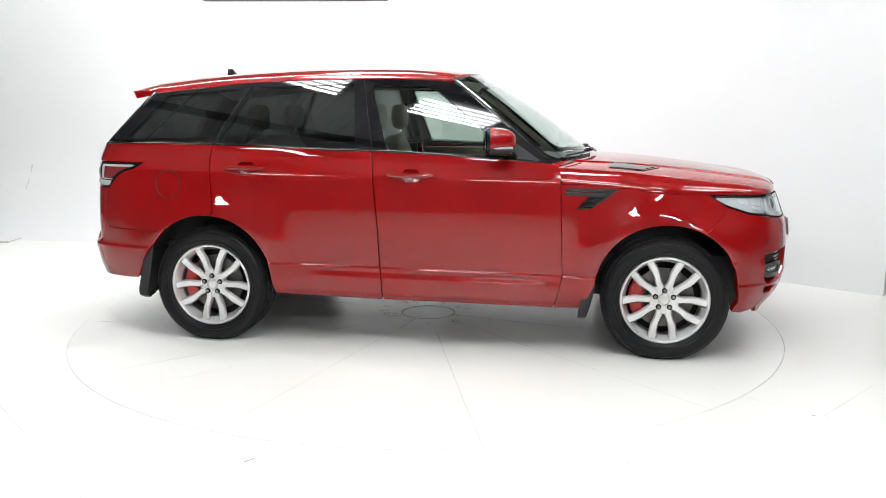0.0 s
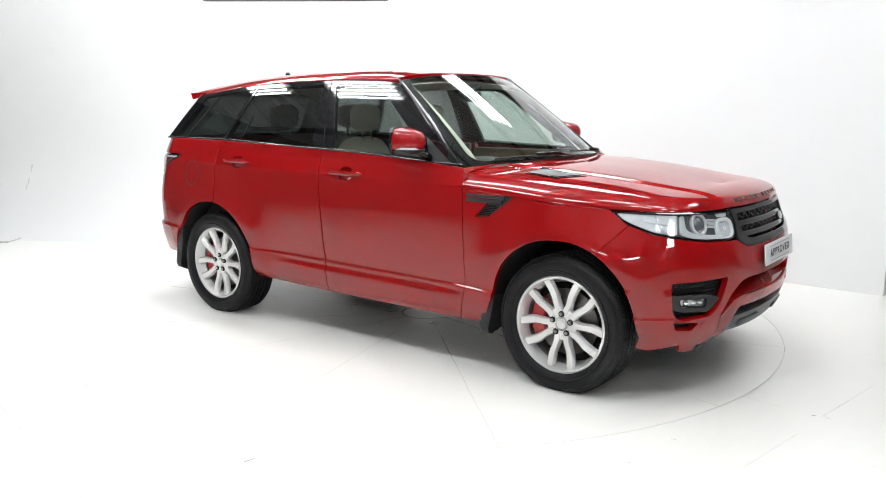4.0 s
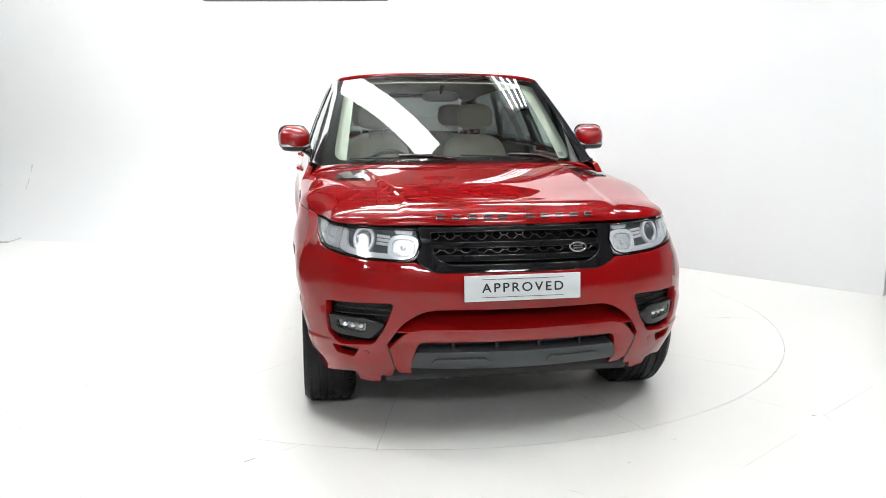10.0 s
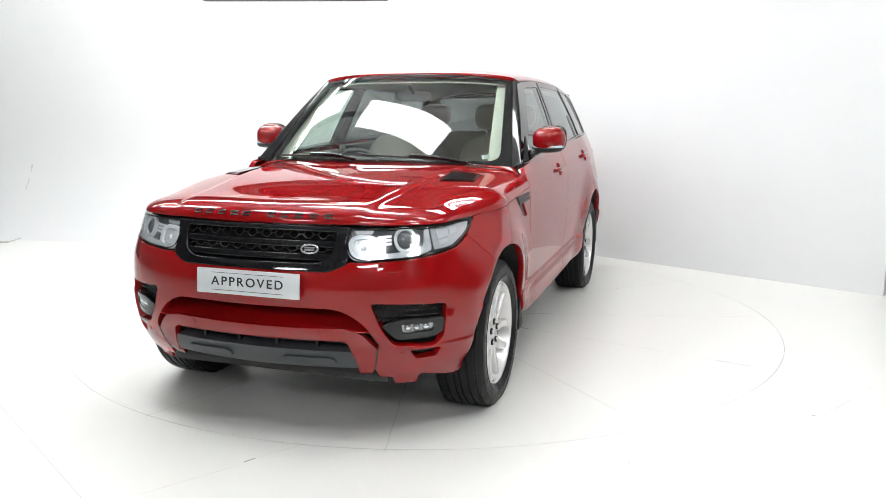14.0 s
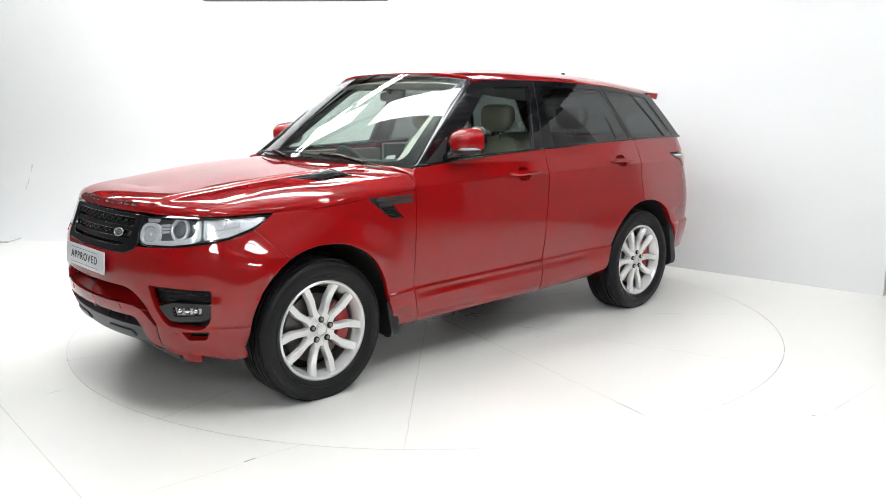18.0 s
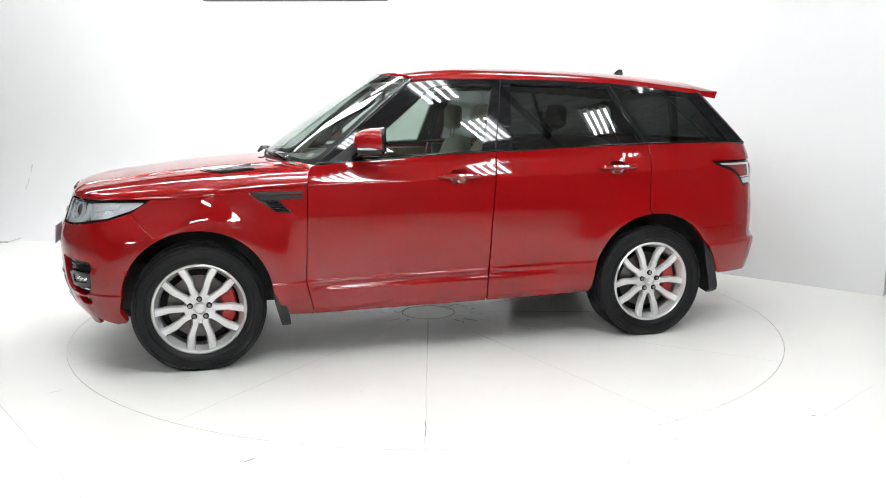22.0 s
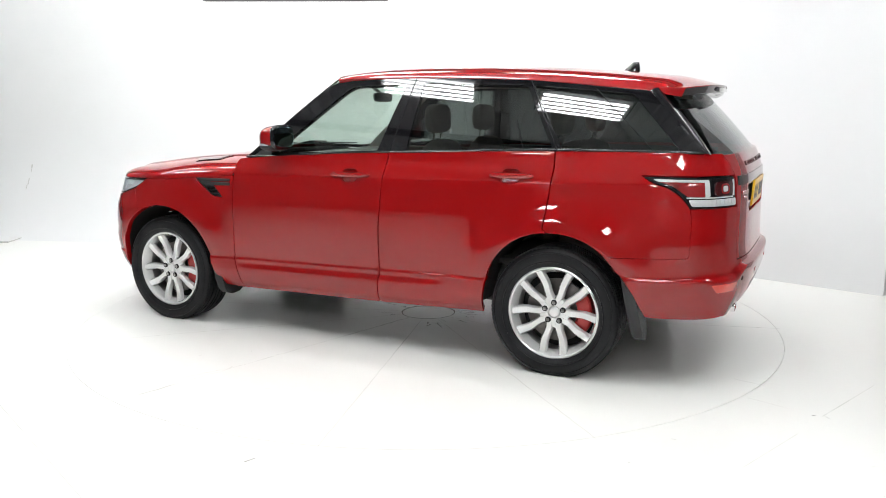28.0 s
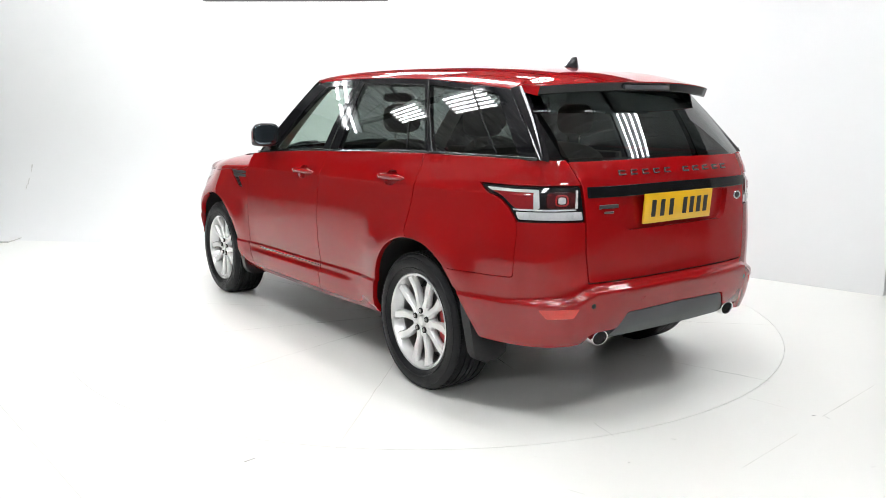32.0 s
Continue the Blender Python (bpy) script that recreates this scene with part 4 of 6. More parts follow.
def hood_shell(s1):
    us = list(np.linspace(-s1, s1, 181))
    vs = list(np.linspace(0.0, 1.0, 64))
    V, N, faces = [], [], []
    for u in us:
        for v in vs:
            V.append(hood(u, v))
    nu, nv = len(us), len(vs)
    for i, u in enumerate(us):
        for j, v in enumerate(vs):
            if v < 0.02:
                xm = hood(u, 0.0).x
                N.append(Vector(((spline(xm - 0.04, HOOD_C) - spline(xm + 0.04, HOOD_C)) / 0.08, 0, 1)).normalized())
                continue
            d = hood(u + 0.01, v) - hood(u - 0.01, v)
            e = hood(u, min(1, v + 0.01)) - hood(u, v - 0.01)
            n = e.cross(d)
            N.append(n.normalized() if n.z > 0 or v > 0.9 else -n.normalized())
    for i in range(nu - 1):
        for j in range(nv - 1):
            faces.append((i * nv + j, i * nv + j + 1, (i + 1) * nv + j + 1, (i + 1) * nv + j))
    rim = [i * nv + nv - 1 for i in range(nu)]
    b0, n = len(V), len(rim)
    for i in rim:
        nn = N[i]
        w = Vector((0, 0, -1))
        V += [V[i], V[i] + w * 0.003 - nn * 0.003, V[i] + w * 0.003 - nn * 0.03]
        N += [nn, (w + nn * 0.4).normalized(), w]
    for k in range(n - 1):
        for q in range(2):
            faces.append((b0 + 3 * k + q, b0 + 3 * k + q + 1, b0 + 3 * k + 3 + q + 1, b0 + 3 * k + 3 + q))
    return V, faces, N


PANELS = body_panels()


def greenhouse():
    # roof skin
    us = list(np.linspace(0, 1, 46))
    vs = list(np.linspace(-1, 1, 61))
    V, f, N = grid_sheet(lambda u, y: roof(u, -y), us, vs, 0.03)
    if N[len(N) // 4].z < 0:
        N = [-n for n in N]
        f = [q[::-1] for q in f]
    put("roof", (V, f, N), M_PAINT, car, "glossy red roof")
    V2, f2, N2 = grid_sheet(lambda u, y: roof(u, -y * 0.97) - Vector((0, 0, 0.06)), us[::3], vs[::4], 0.002)
    put("headlining", (V2, f2, N2), M_HEADLINE, car, "cream cloth headlining")

    # windscreen with a black border
    def sc(a, b):
        return screen(a, b / 0.93)
    big = [(-0.835, 0.0, 0.01), (0.835, 0.0, 0.01), (0.672, 0.925, 0.03), (-0.672, 0.925, 0.03)]
    hole = [(-0.762, 0.035, 0.10), (0.762, 0.035, 0.10), (0.634, 0.908, 0.05), (-0.634, 0.908, 0.05)]
    ws = put("windscreen", sheet(sc, big, [], 0.004, 0.06), M_SCREEN, car, "clear green-tinted windscreen")
    put("windscreen_border", sheet(sc, big, [hole], 0.002, 0.05, sink=0.006), M_BLACK, ws, "black border of the glass")
    # tail glass
    def tl(a, b):
        return tail(-a, b / 0.53)
    big = [(-0.738, 0.0, 0.02), (0.738, 0.0, 0.02), (0.622, 0.52, 0.02), (-0.622, 0.52, 0.02)]
    hole = [(-0.665, 0.03, 0.05), (0.665, 0.03, 0.05), (0.57, 0.47, 0.04), (-0.57, 0.47, 0.04)]
    tg = put("rear_window", sheet(tl, big, [], 0.004, 0.06), M_TINT, car, "dark privacy rear window")
    put("rear_window_border", sheet(tl, big, [hole], 0.002, 0.05, sink=0.006), M_BLACK, tg)

    # flank frame: gloss black with three openings
    def fk(a, b):
        return flank(-a, b)
    def P(x, z, *r):
        return (-x, z, *r)
    full = [P(0.735, 1.195), P(0.69, 1.225), P(0.12, 1.680, 0.03), P(-0.02, 1.697), P(-0.36, 1.708), P(-0.8, 1.704), P(-1.257, 1.686), P(-1.93, 1.622, 0.02), P(-2.262, 1.290, 0.02), P(-1.46, 1.283), P(-0.39, 1.250), P(0.3, 1.220)]
    w1 = [P(0.50, 1.232, 0.03), P(-0.30, 1.262, 0.015), P(-0.425, 1.668, 0.015), P(-0.03, 1.662, 0.06)]
    w2 = [P(-0.505, 1.268, 0.015), P(-1.435, 1.294, 0.015), P(-1.228, 1.655, 0.02), P(-0.545, 1.676, 0.015)]
    w3 = [P(-1.485, 1.298, 0.02), P(-2.13, 1.300, 0.02), P(-1.845, 1.605, 0.02), P(-1.268, 1.655, 0.015)]
    fr = pair("window_frame", sheet(fk, full, [w1, w2, w3], 0.03, 0.06), M_BLACK, (car, car), "gloss black window pillars")
    for w, m, host, lab in ((w1, M_GLASS, "front_door", "green-tinted front side window"), (w2, M_TINT, "rear_door", "dark privacy side window"), (w3, M_TINT, "quarter", "dark privacy quarter window")):
        pair("side_window", sheet(fk, w, [], 0.003, 0.08, gap=-0.004, edge=0.001, sink=0.004), m, PANELS[host], lab)
    # belt trim with a bright edge, window seams
    for x0, x1, host in ((0.72, -0.39, "front_door"), (-0.395, -1.455, "rear_door"), (-1.465, -2.25, "quarter")):
        for sg, k in ((1, 0), (-1, 1)):
            bm = bmesh.new()
            pts = []
            for i in range(25):
                x = x0 + (x1 - x0) * i / 24
                z = 1.196 + 0.056 * smooth(0.75, -0.4, x) if x > -0.4 else 1.252 + 0.036 * smooth(-0.4, -1.5, x)
                p = flank(x, z + 0.004)
                pts.append((p.x, sg * (p.y + 0.006), p.z))
            tube(bm, pts, 0.008, 6, 1.2)
            part("belt_trim", bm, M_BLACK, PANELS[host][k], "black belt trim")
    # door seams across the pillars
    for xa, za, xb, zb in ((-0.392, 1.256, -0.485, 1.70), (-1.462, 1.290, -1.245, 1.684), (-1.262, 1.292, -1.195, 1.46), (-1.990, 1.296, -1.640, 1.632)):
        for sg in (1, -1):
            bm = bmesh.new()
            pts = []
            for i in range(9):
                p = flank(xa + (xb - xa) * i / 8, za + (zb - za) * i / 8)
                pts.append((p.x, sg * (p.y + 0.0005), p.z))
            tube(bm, pts, 0.003, 5)
            part("door_seam", bm, M_DARK, fr[0 if sg > 0 else 1])

    # pillars lofted between the screens and the flanks
    def loft(name, ca, cb, material, bulge, label):
        for sg in (1, -1):
            V, faces = [], []
            n, k = 26, 6
            for i in range(n):
                a, b = ca(i / (n - 1)), cb(i / (n - 1))
                for j in range(k):
                    t = j / (k - 1)
                    p = a.lerp(b, t)
                    o = bulge * 4 * t * (1 - t)
                    p = p + Vector((math.copysign(o * 0.6, 1 if ca(0).x > 0 else -1), o, o * 0.25))
                    V.append(Vector((p.x, sg * p.y, p.z)))
            for i in range(n - 1):
                for j in range(k - 1):
                    q = (i * k + j, i * k + j + 1, (i + 1) * k + j + 1, (i + 1) * k + j)
                    faces.append(q)
            g = (V[faces[10][1]] - V[faces[10][0]]).cross(V[faces[10][3]] - V[faces[10][0]])
            if g.y * sg < 0:
                faces = [f[::-1] for f in faces]
            mesh_ob(name, V, faces, material, car, label)
    loft("front_pillar", lambda t: screen(0.83 + (0.67 - 0.83) * t, t * 0.995), lambda t: flank(0.725 + (0.115 - 0.725) * t, 1.200 + (1.684 - 1.200) * t), M_BLACK, 0.012, "gloss black windscreen pillar")
    loft("rear_pillar", lambda t: tail(0.732 + (0.618 - 0.732) * t, t * 0.985), lambda t: flank(-2.258 + (-1.93 + 2.258) * t, 1.289 + (1.624 - 1.289) * t), M_BLACK, 0.009, "gloss black tail pillar")
    # bright finisher strips along the windscreen
    for sg in (1, -1):
        bm = bmesh.new()
        tube(bm, [((p := screen(0.842 + (0.68 - 0.842) * t, t)).x - 0.006, sg * (p.y + 0.006), p.z + 0.004) for t in [i / 16 for i in range(17)]], 0.006, 6)
        part("screen_finisher", bm, M_BLACK, car)

    # roof spoiler over the tail glass
    def sp(u, v):
        y = 0.635 * v
        q = abs(v)
        x0 = roof(1, v).x + 0.01
        x1 = -2.225 + 0.11 * q ** 2.4
        zt0, zt1 = roof(1, v * 0.98).z + 0.002, 1.662 - 0.025 * q ** 2.5
        if u <= 1:
            x = x0 + (x1 - x0) * u
            return Vector((x, y * (1 + 0.02 * u), zt0 + (zt1 - zt0) * u ** 1.2))
        if u <= 2:
            t = u - 1
            return Vector((x1 + 0.02 * t, y * 1.02, zt1 - 0.050 * t))
        t = u - 2
        return Vector((x1 + 0.02 + (x0 - 0.10 - x1) * t, y * 1.02, zt1 - 0.050 + 0.015 * t))
    vs = list(np.linspace(-1, 1, 41))
    us = list(np.linspace(0, 1, 10))
    V, faces, N = grid_sheet(lambda u, v: sp(u, -v), us, vs, 0.002)
    if N[60].z < 0:
        N, faces = [-n for n in N], [f[::-1] for f in faces]
    spo = put("roof_spoiler", (V, faces, N), M_PAINT, car, "red roof spoiler with a black underside")
    V, faces = [], []
    us = [1.0, 1.15, 1.5, 1.85, 2.0, 2.5, 3.0]
    for u in us:
        for v in vs:
            V.append(sp(u, v))
    for i in range(len(us) - 1):
        for j in range(len(vs) - 1):
            faces.append((i * 41 + j, i * 41 + j + 1, (i + 1) * 41 + j + 1, (i + 1) * 41 + j))
    mesh_ob("spoiler_lip", V, faces, M_BLACK, spo, "gloss black spoiler lip")
    for sg in (1, -1):
        V = [sp(u, sg) for u in (0, 0.25, 0.5, 0.75, 1.0, 1.5, 2.0, 2.5, 3.0)]
        V = [Vector((v.x, v.y + sg * 0.001, v.z)) for v in V]
        mesh_ob("spoiler_end", V, [tuple(range(len(V)))], M_PAINT, spo, smooth=False)
    bm = bmesh.new()
    box(bm, (-2.226, -0.17, 1.622), (-2.205, 0.17, 1.645), 0.004)
    part("brake_light", bm, M_LAMPGREY, spo, "high brake light in the spoiler")
    # shark fin
    bm = bmesh.new()
    n = 9
    rows = []
    for i in range(n):
        t = i / (n - 1)
        z = 1.735 + 0.075 * t
        xa, xb = -1.56 - 0.11 * t ** 0.7, -1.72 + 0.012 * t
        w = 0.032 * (1 - t) ** 0.8 + 0.005
        rows.append([bm.verts.new(((xa + xb) / 2 + (xa - xb) / 2 * math.cos(a), w * math.sin(a), z)) for a in [2 * math.pi * k / 16 for k in range(16)]])
    for a, b in zip(rows, rows[1:]):
        for k in range(16):
            bm.faces.new((a[k], a[(k + 1) % 16], b[(k + 1) % 16], b[k]))
    bm.faces.new(rows[-1])
    bmesh.ops.recalc_face_normals(bm, faces=bm.faces)
    part("roof_aerial", bm, M_BLACK, car, "gloss black shark-fin aerial")


greenhouse()


# ---- wheels ----
def wheel(name, m, left):
    """Built with the outer face towards +y."""
    root = new(name)
    root.parent = car
    root.matrix_basis = m @ (Matrix.Identity(4) if left else Matrix.Rotation(math.pi, 4, "Z"))
    tagged(root, "five twin-spoke silver alloy wheel with a black tyre")
    bm = bmesh.new()
    Rt = 0.384
    prof = [(0.262, 0.100), (0.268, 0.108), (0.285, 0.124), (0.315, 0.132), (0.340, 0.131), (0.358, 0.124), (0.372, 0.112), (0.3785, 0.098), (0.3805, 0.088)]
    tread = []
    for a, b in ((0.088, 0.062), (0.052, 0.020), (0.010, -0.010), (-0.020, -0.052), (-0.062, -0.088)):
        tread += [(Rt, a), (Rt, b), (Rt - 0.008, b - 0.001), (Rt - 0.008, b - 0.009)]
    prof = prof + tread[:-2] + [(r, -y) for r, y in reversed(prof)]
    revolve(bm, prof, 96)
    for v in bm.verts:
        if v.co.z < -0.345:
            v.co.y *= 1 + 0.6 * (-0.345 - v.co.z)
        v.co.z = max(v.co.z, -0.3695)
    part("tyre", bm, M_RUBBER, root, "black low-profile tyre")
    # shoulder blocks and side ring
    bm = bmesh.new()
    n = 90
    for i in range(n):
        a = 2 * math.pi * i / n
        mm = Matrix.Rotation(-a, 4, "Y")
        for sgn in (1, -1):
            box(bm, (0.366, sgn * 0.096 - 0.012, -0.010), (0.3815, sgn * 0.096 + 0.006, 0.010), 0.0, 1, mm)
    for v in bm.verts:
        v.co.z = max(v.co.z, -0.3697)
    tagged(part("tread_block", bm, M_RUBBER, root, smooth=False), kind="stuff")
    for r0 in (0.300, 0.352):
        bm = bmesh.new()
        yy = 0.1315 if r0 < 0.31 else 0.1285
        revolve(bm, [(r0 - 0.003, yy - 0.002), (r0 - 0.001, yy + 0.0018), (r0 + 0.001, yy + 0.0018), (r0 + 0.003, yy - 0.002)], 96)
        part("sidewall_rib", bm, M_RUBBER, root)
    # rim lip and barrel
    bm = bmesh.new()
    revolve(bm, [(0.264, 0.094), (0.270, 0.102), (0.270, 0.112), (0.2635, 0.1165), (0.2555, 0.112), (0.250, 0.100), (0.246, 0.084), (0.238, 0.066), (0.231, 0.050)], 96)
    part("rim", bm, M_ALLOY, root, "silver alloy rim")
    bm = bmesh.new()
    revolve(bm, [(0.231, 0.050), (0.226, 0.03), (0.226, 0.0), (0.236, -0.09), (0.262, -0.11), (0.268, -0.10)], 96)
    part("barrel", bm, M_BARREL, root, "rim barrel in shaded grey")
    # spokes
    for k in range(5):
        for sd in (1, -1):
            bm = bmesh.new()
            rows = []
            n = 24
            for i in range(n):
                t = i / (n - 1)
                r = 0.052 + (0.252 - 0.052) * t
                off = sd * spline(t, [(0, 0.026), (0.18, 0.0275), (0.34, 0.0370), (0.55, 0.0520), (0.70, 0.0570), (0.86, 0.0600), (1, 0.0650)])
                half = 0.0235 + 0.0025 * smooth(0.3, 0.6, t) + 0.004 * smooth(0.88, 1.0, t)
                yf = 0.087 + 0.014 * t - 0.006 * math.sin(t * math.pi)
                yb = 0.040 + 0.03 * t
                rows.append([bm.verts.new((r, y, off + q)) for q, y in ((-half * 0.9, yb), (-half, yf - 0.016), (-half * 0.62, yf - 0.001), (half * 0.62, yf - 0.001), (half, yf - 0.016), (half * 0.9, yb))])
            for a, b in zip(rows, rows[1:]):
                for j in range(6):
                    bm.faces.new((a[j], a[(j + 1) % 6], b[(j + 1) % 6], b[j]))
            bm.faces.new(rows[0])
            bm.faces.new(rows[-1])
            bmesh.ops.transform(bm, matrix=Matrix.Rotation(-(math.pi / 2 + math.pi + 2 * math.pi * k / 5), 4, "Y"), verts=bm.verts)
            bmesh.ops.recalc_face_normals(bm, faces=bm.faces)
            part("spoke", bm, M_ALLOY, root, sharp=0.9)
    for k in range(5):
        a = -(math.pi / 2 + math.pi + 2 * math.pi * k / 5)
        bm = bmesh.new()
        n, rows = 9, []
        for i in range(n):
            q = -1 + 2 * i / (n - 1)
            ro = 0.094 + 0.022 * q * q
            wi, wo = 0.030 * q, 0.034 * q
            rows.append([bm.verts.new(p) for p in ((0.045, 0.045, wi), (0.045, 0.0835, wi), (ro - 0.006, 0.0815, wo), (ro, 0.072, wo), (ro - 0.002, 0.045, wo))])
        for u, v in zip(rows, rows[1:]):
            for j in range(5):
                bm.faces.new((u[j], u[(j + 1) % 5], v[(j + 1) % 5], v[j]))
        bm.faces.new(rows[0])
        bm.faces.new(rows[-1])
        bmesh.ops.transform(bm, matrix=Matrix.Rotation(a, 4, "Y"), verts=bm.verts)
        bmesh.ops.recalc_face_normals(bm, faces=bm.faces)
        part("web", bm, M_ALLOY, root, sharp=0.9)
    bm = bmesh.new()
    revolve(bm, [(0.0, 0.086), (0.028, 0.086), (0.032, 0.083), (0.034, 0.078), (0.040, 0.083), (0.070, 0.081), (0.080, 0.073), (0.083, 0.03)], 48)
    part("hub", bm, M_ALLOY, root)
    bm = bmesh.new()
    revolve(bm, [(0.0, 0.0915), (0.022, 0.0915), (0.027, 0.089), (0.029, 0.084)], 36)
    part("centre_cap", bm, M_ALLOY, root)
    for k in range(5):
        a = math.pi / 2 + 2 * math.pi * k / 5
        bm = bmesh.new()
        revolve(bm, [(0.0, 0.0970), (0.008, 0.0970), (0.0095, 0.094), (0.0095, 0.07)], 6)
        bmesh.ops.translate(bm, vec=(0.057 * math.cos(a), 0, 0.057 * math.sin(a)), verts=bm.verts)
        part("wheel_nut", bm, M_STEEL, root, smooth=False)
        # raised near-black ring, drawing the shade of the hole round the nut
        bm = bmesh.new()
        revolve(bm, [(0.010, 0.0940), (0.0155, 0.0938), (0.0170, 0.086)], 16)
        bmesh.ops.translate(bm, vec=(0.057 * math.cos(a), 0, 0.057 * math.sin(a)), verts=bm.verts)
        part("nut_shade_ring", bm, M_DARK, root)
    bm = bmesh.new()
    revolve(bm, [(0.07, 0.02), (0.185, 0.02), (0.185, 0.004), (0.07, 0.004)], 64, closed=True)
    part("brake_disc", bm, M_DISC, root, "dark steel brake disc", sharp=0.5)
    bm = bmesh.new()
    revolve(bm, [(0.0, 0.05), (0.072, 0.05), (0.078, 0.02)], 32)
    part("disc_bell", bm, M_DISC, root)
    bm = bmesh.new()
    revolve(bm, [(0.0, -0.03), (0.23, -0.03), (0.232, -0.06)], 32)
    part("brake_shield", bm, M_DARK, root)
    return root


def caliper(wh, toward):
    """Red caliper at the side that faces along the car by 'toward'."""
    bm = bmesh.new()
    rows = []
    n = 10
    for i in range(n):
        a = radians(-42 + 84 * i / (n - 1))
        e = 1 - abs(i / (n - 1) * 2 - 1) ** 6
        ro, ri = 0.190 + 0.022 * e, 0.128 + 0.006 * (1 - e)
        yo, yb = 0.030 + 0.020 * e, -0.01
        rows.append([bm.verts.new((r * math.cos(a) * toward, y, r * math.sin(a))) for r, y in ((ri, yb), (ri, yo - 0.008), (ri + 0.01, yo), (ro - 0.01, yo), (ro, yo - 0.010), (ro, yb))])
    for a, b in zip(rows, rows[1:]):
        for j in range(5):
            bm.faces.new((a[j], a[j + 1], b[j + 1], b[j]))
    bm.faces.new(rows[0])
    bm.faces.new(rows[-1])
    bmesh.ops.recalc_face_normals(bm, faces=bm.faces)
    return part("brake_caliper", bm, M_CALIPER, wh, "red brake caliper")


WHEEL_Y = 0.838
for ax in (AXLE_F, AXLE_R):
    for sg in (1, -1):
        wh = wheel("wheel", Matrix.Translation((ax, sg * WHEEL_Y, 0.370)), sg > 0)
        caliper(wh, -1 if sg > 0 else 1)


def shell():
    # dark inner hull so that gaps and arches read black
    bm = bmesh.new()
    box(bm, (-2.02, -0.70, 0.33), (1.98, 0.70, 0.62), 0.05)
    part("underbody", bm, M_UNDER, car, "dark underbody")
    for sg in (1, -1):
        bm = bmesh.new()
        box(bm, (-0.95, sg * 0.70 - 0.0, 0.31) if sg > 0 else (-0.95, -0.895, 0.31), (0.93, 0.895, 0.55) if sg > 0 else (0.93, -0.70, 0.55), 0.03)
        part("inner_sill", bm, M_DARK, car)
        for ax in (AXLE_F, AXLE_R):
            bm = bmesh.new()
            rows = []
            for i in range(25):
                a = radians(180 * i / 24)
                x, z = ax + 0.455 * math.cos(a), 0.385 + 0.465 * math.sin(a)
                rim = body(S(x, 0)[0], max(z, 0.42)).y - 0.014
                rows.append([bm.verts.new((x, sg * y, z)) for y in (0.62, 0.80, rim)])
            for a, b in zip(rows, rows[1:]):
                for j in range(2):
                    bm.faces.new((a[j], a[j + 1], b[j + 1], b[j]))
            part("arch_liner", bm, M_DARK, car, "black wheel-arch liner")
    # inner faces behind the flanks
    for sg in (1, -1):
        for x0, x1, z0, z1 in ((-1.0, 0.76, 0.40, 1.17), (-2.15, -1.0, 0.86, 1.27), (0.75, 1.95, 0.86, 1.0)):
            V, faces = [], []
            xs = np.linspace(x1, x0, 24)
            zs = np.linspace(z0, z1, 12)
            for x in xs:
                for z in zs:
                    p = body(S(x, 0)[0], z)
                    n = normal_of(body, S(x, 0)[0], z)
                    p = p - n * 0.045
                    V.append(Vector((p.x, sg * p.y, p.z)))
            for i in range(23):
                for j in range(11):
                    faces.append((i * 12 + j, i * 12 + j + 1, (i + 1) * 12 + j + 1, (i + 1) * 12 + j))
            mesh_ob("inner_panel", V, faces, M_DARK, car)


shell()


def inset(poly, d):
    p = densify(poly, 0.012)
    if area2(p) < 0:
        p.reverse()
    n = len(p)
    out = []
    for i in range(n):
        t = (p[(i + 1) % n] - p[i - 1]).normalized()
        out.append((p[i].x - t.y * d, p[i].y + t.x * d))
    return out


def circle(c, r, n=32, ry=None):
    ry = ry or r
    return [(c[0] + r * math.cos(t), c[1] + ry * math.sin(t)) for t in [2 * math.pi * i / n for i in range(n)]]


def squircle(c, rx, ry, n=36, p=3.5):
    pts = []
    for i in range(n):
        t = 2 * math.pi * i / n
        a, b = math.cos(t), math.sin(t)
        pts.append((c[0] + rx * math.copysign(abs(a) ** (2 / p), a), c[1] + ry * math.copysign(abs(b) ** (2 / p), b)))
    return pts


def mirror2(poly):
    return [(-p[0], *p[1:]) for p in poly]


def frame_at(f, a, b, lift=0.0):
    """A frame on a surface: x along a, z up, y out."""
    n = normal_of(f, a, b)
    up = Vector((0, 0, 1))
    x = n.cross(up).normalized()
    z = x.cross(n).normalized()
    p = f(a, b) + n * lift
    return Matrix.Translation(p) @ Matrix((x, n, z)).transposed().to_4x4()


def dome(name, m, r, h, material, parent, label="", n=24, rings=6):
    bm = bmesh.new()
    revolve(bm, [(r * math.cos(t), h * math.sin(t)) for t in [math.pi / 2 * i / rings for i in range(rings + 1)]], n)
    bmesh.ops.remove_doubles(bm, verts=bm.verts, dist=1e-5)
    bmesh.ops.transform(bm, matrix=m, verts=bm.verts)
    bmesh.ops.recalc_face_normals(bm, faces=bm.faces)
    return part(name, bm, material, parent, label)


LEFT_RIGHT = ((1, lambda p: p, lambda d: d), (-1, mirror2, flip))


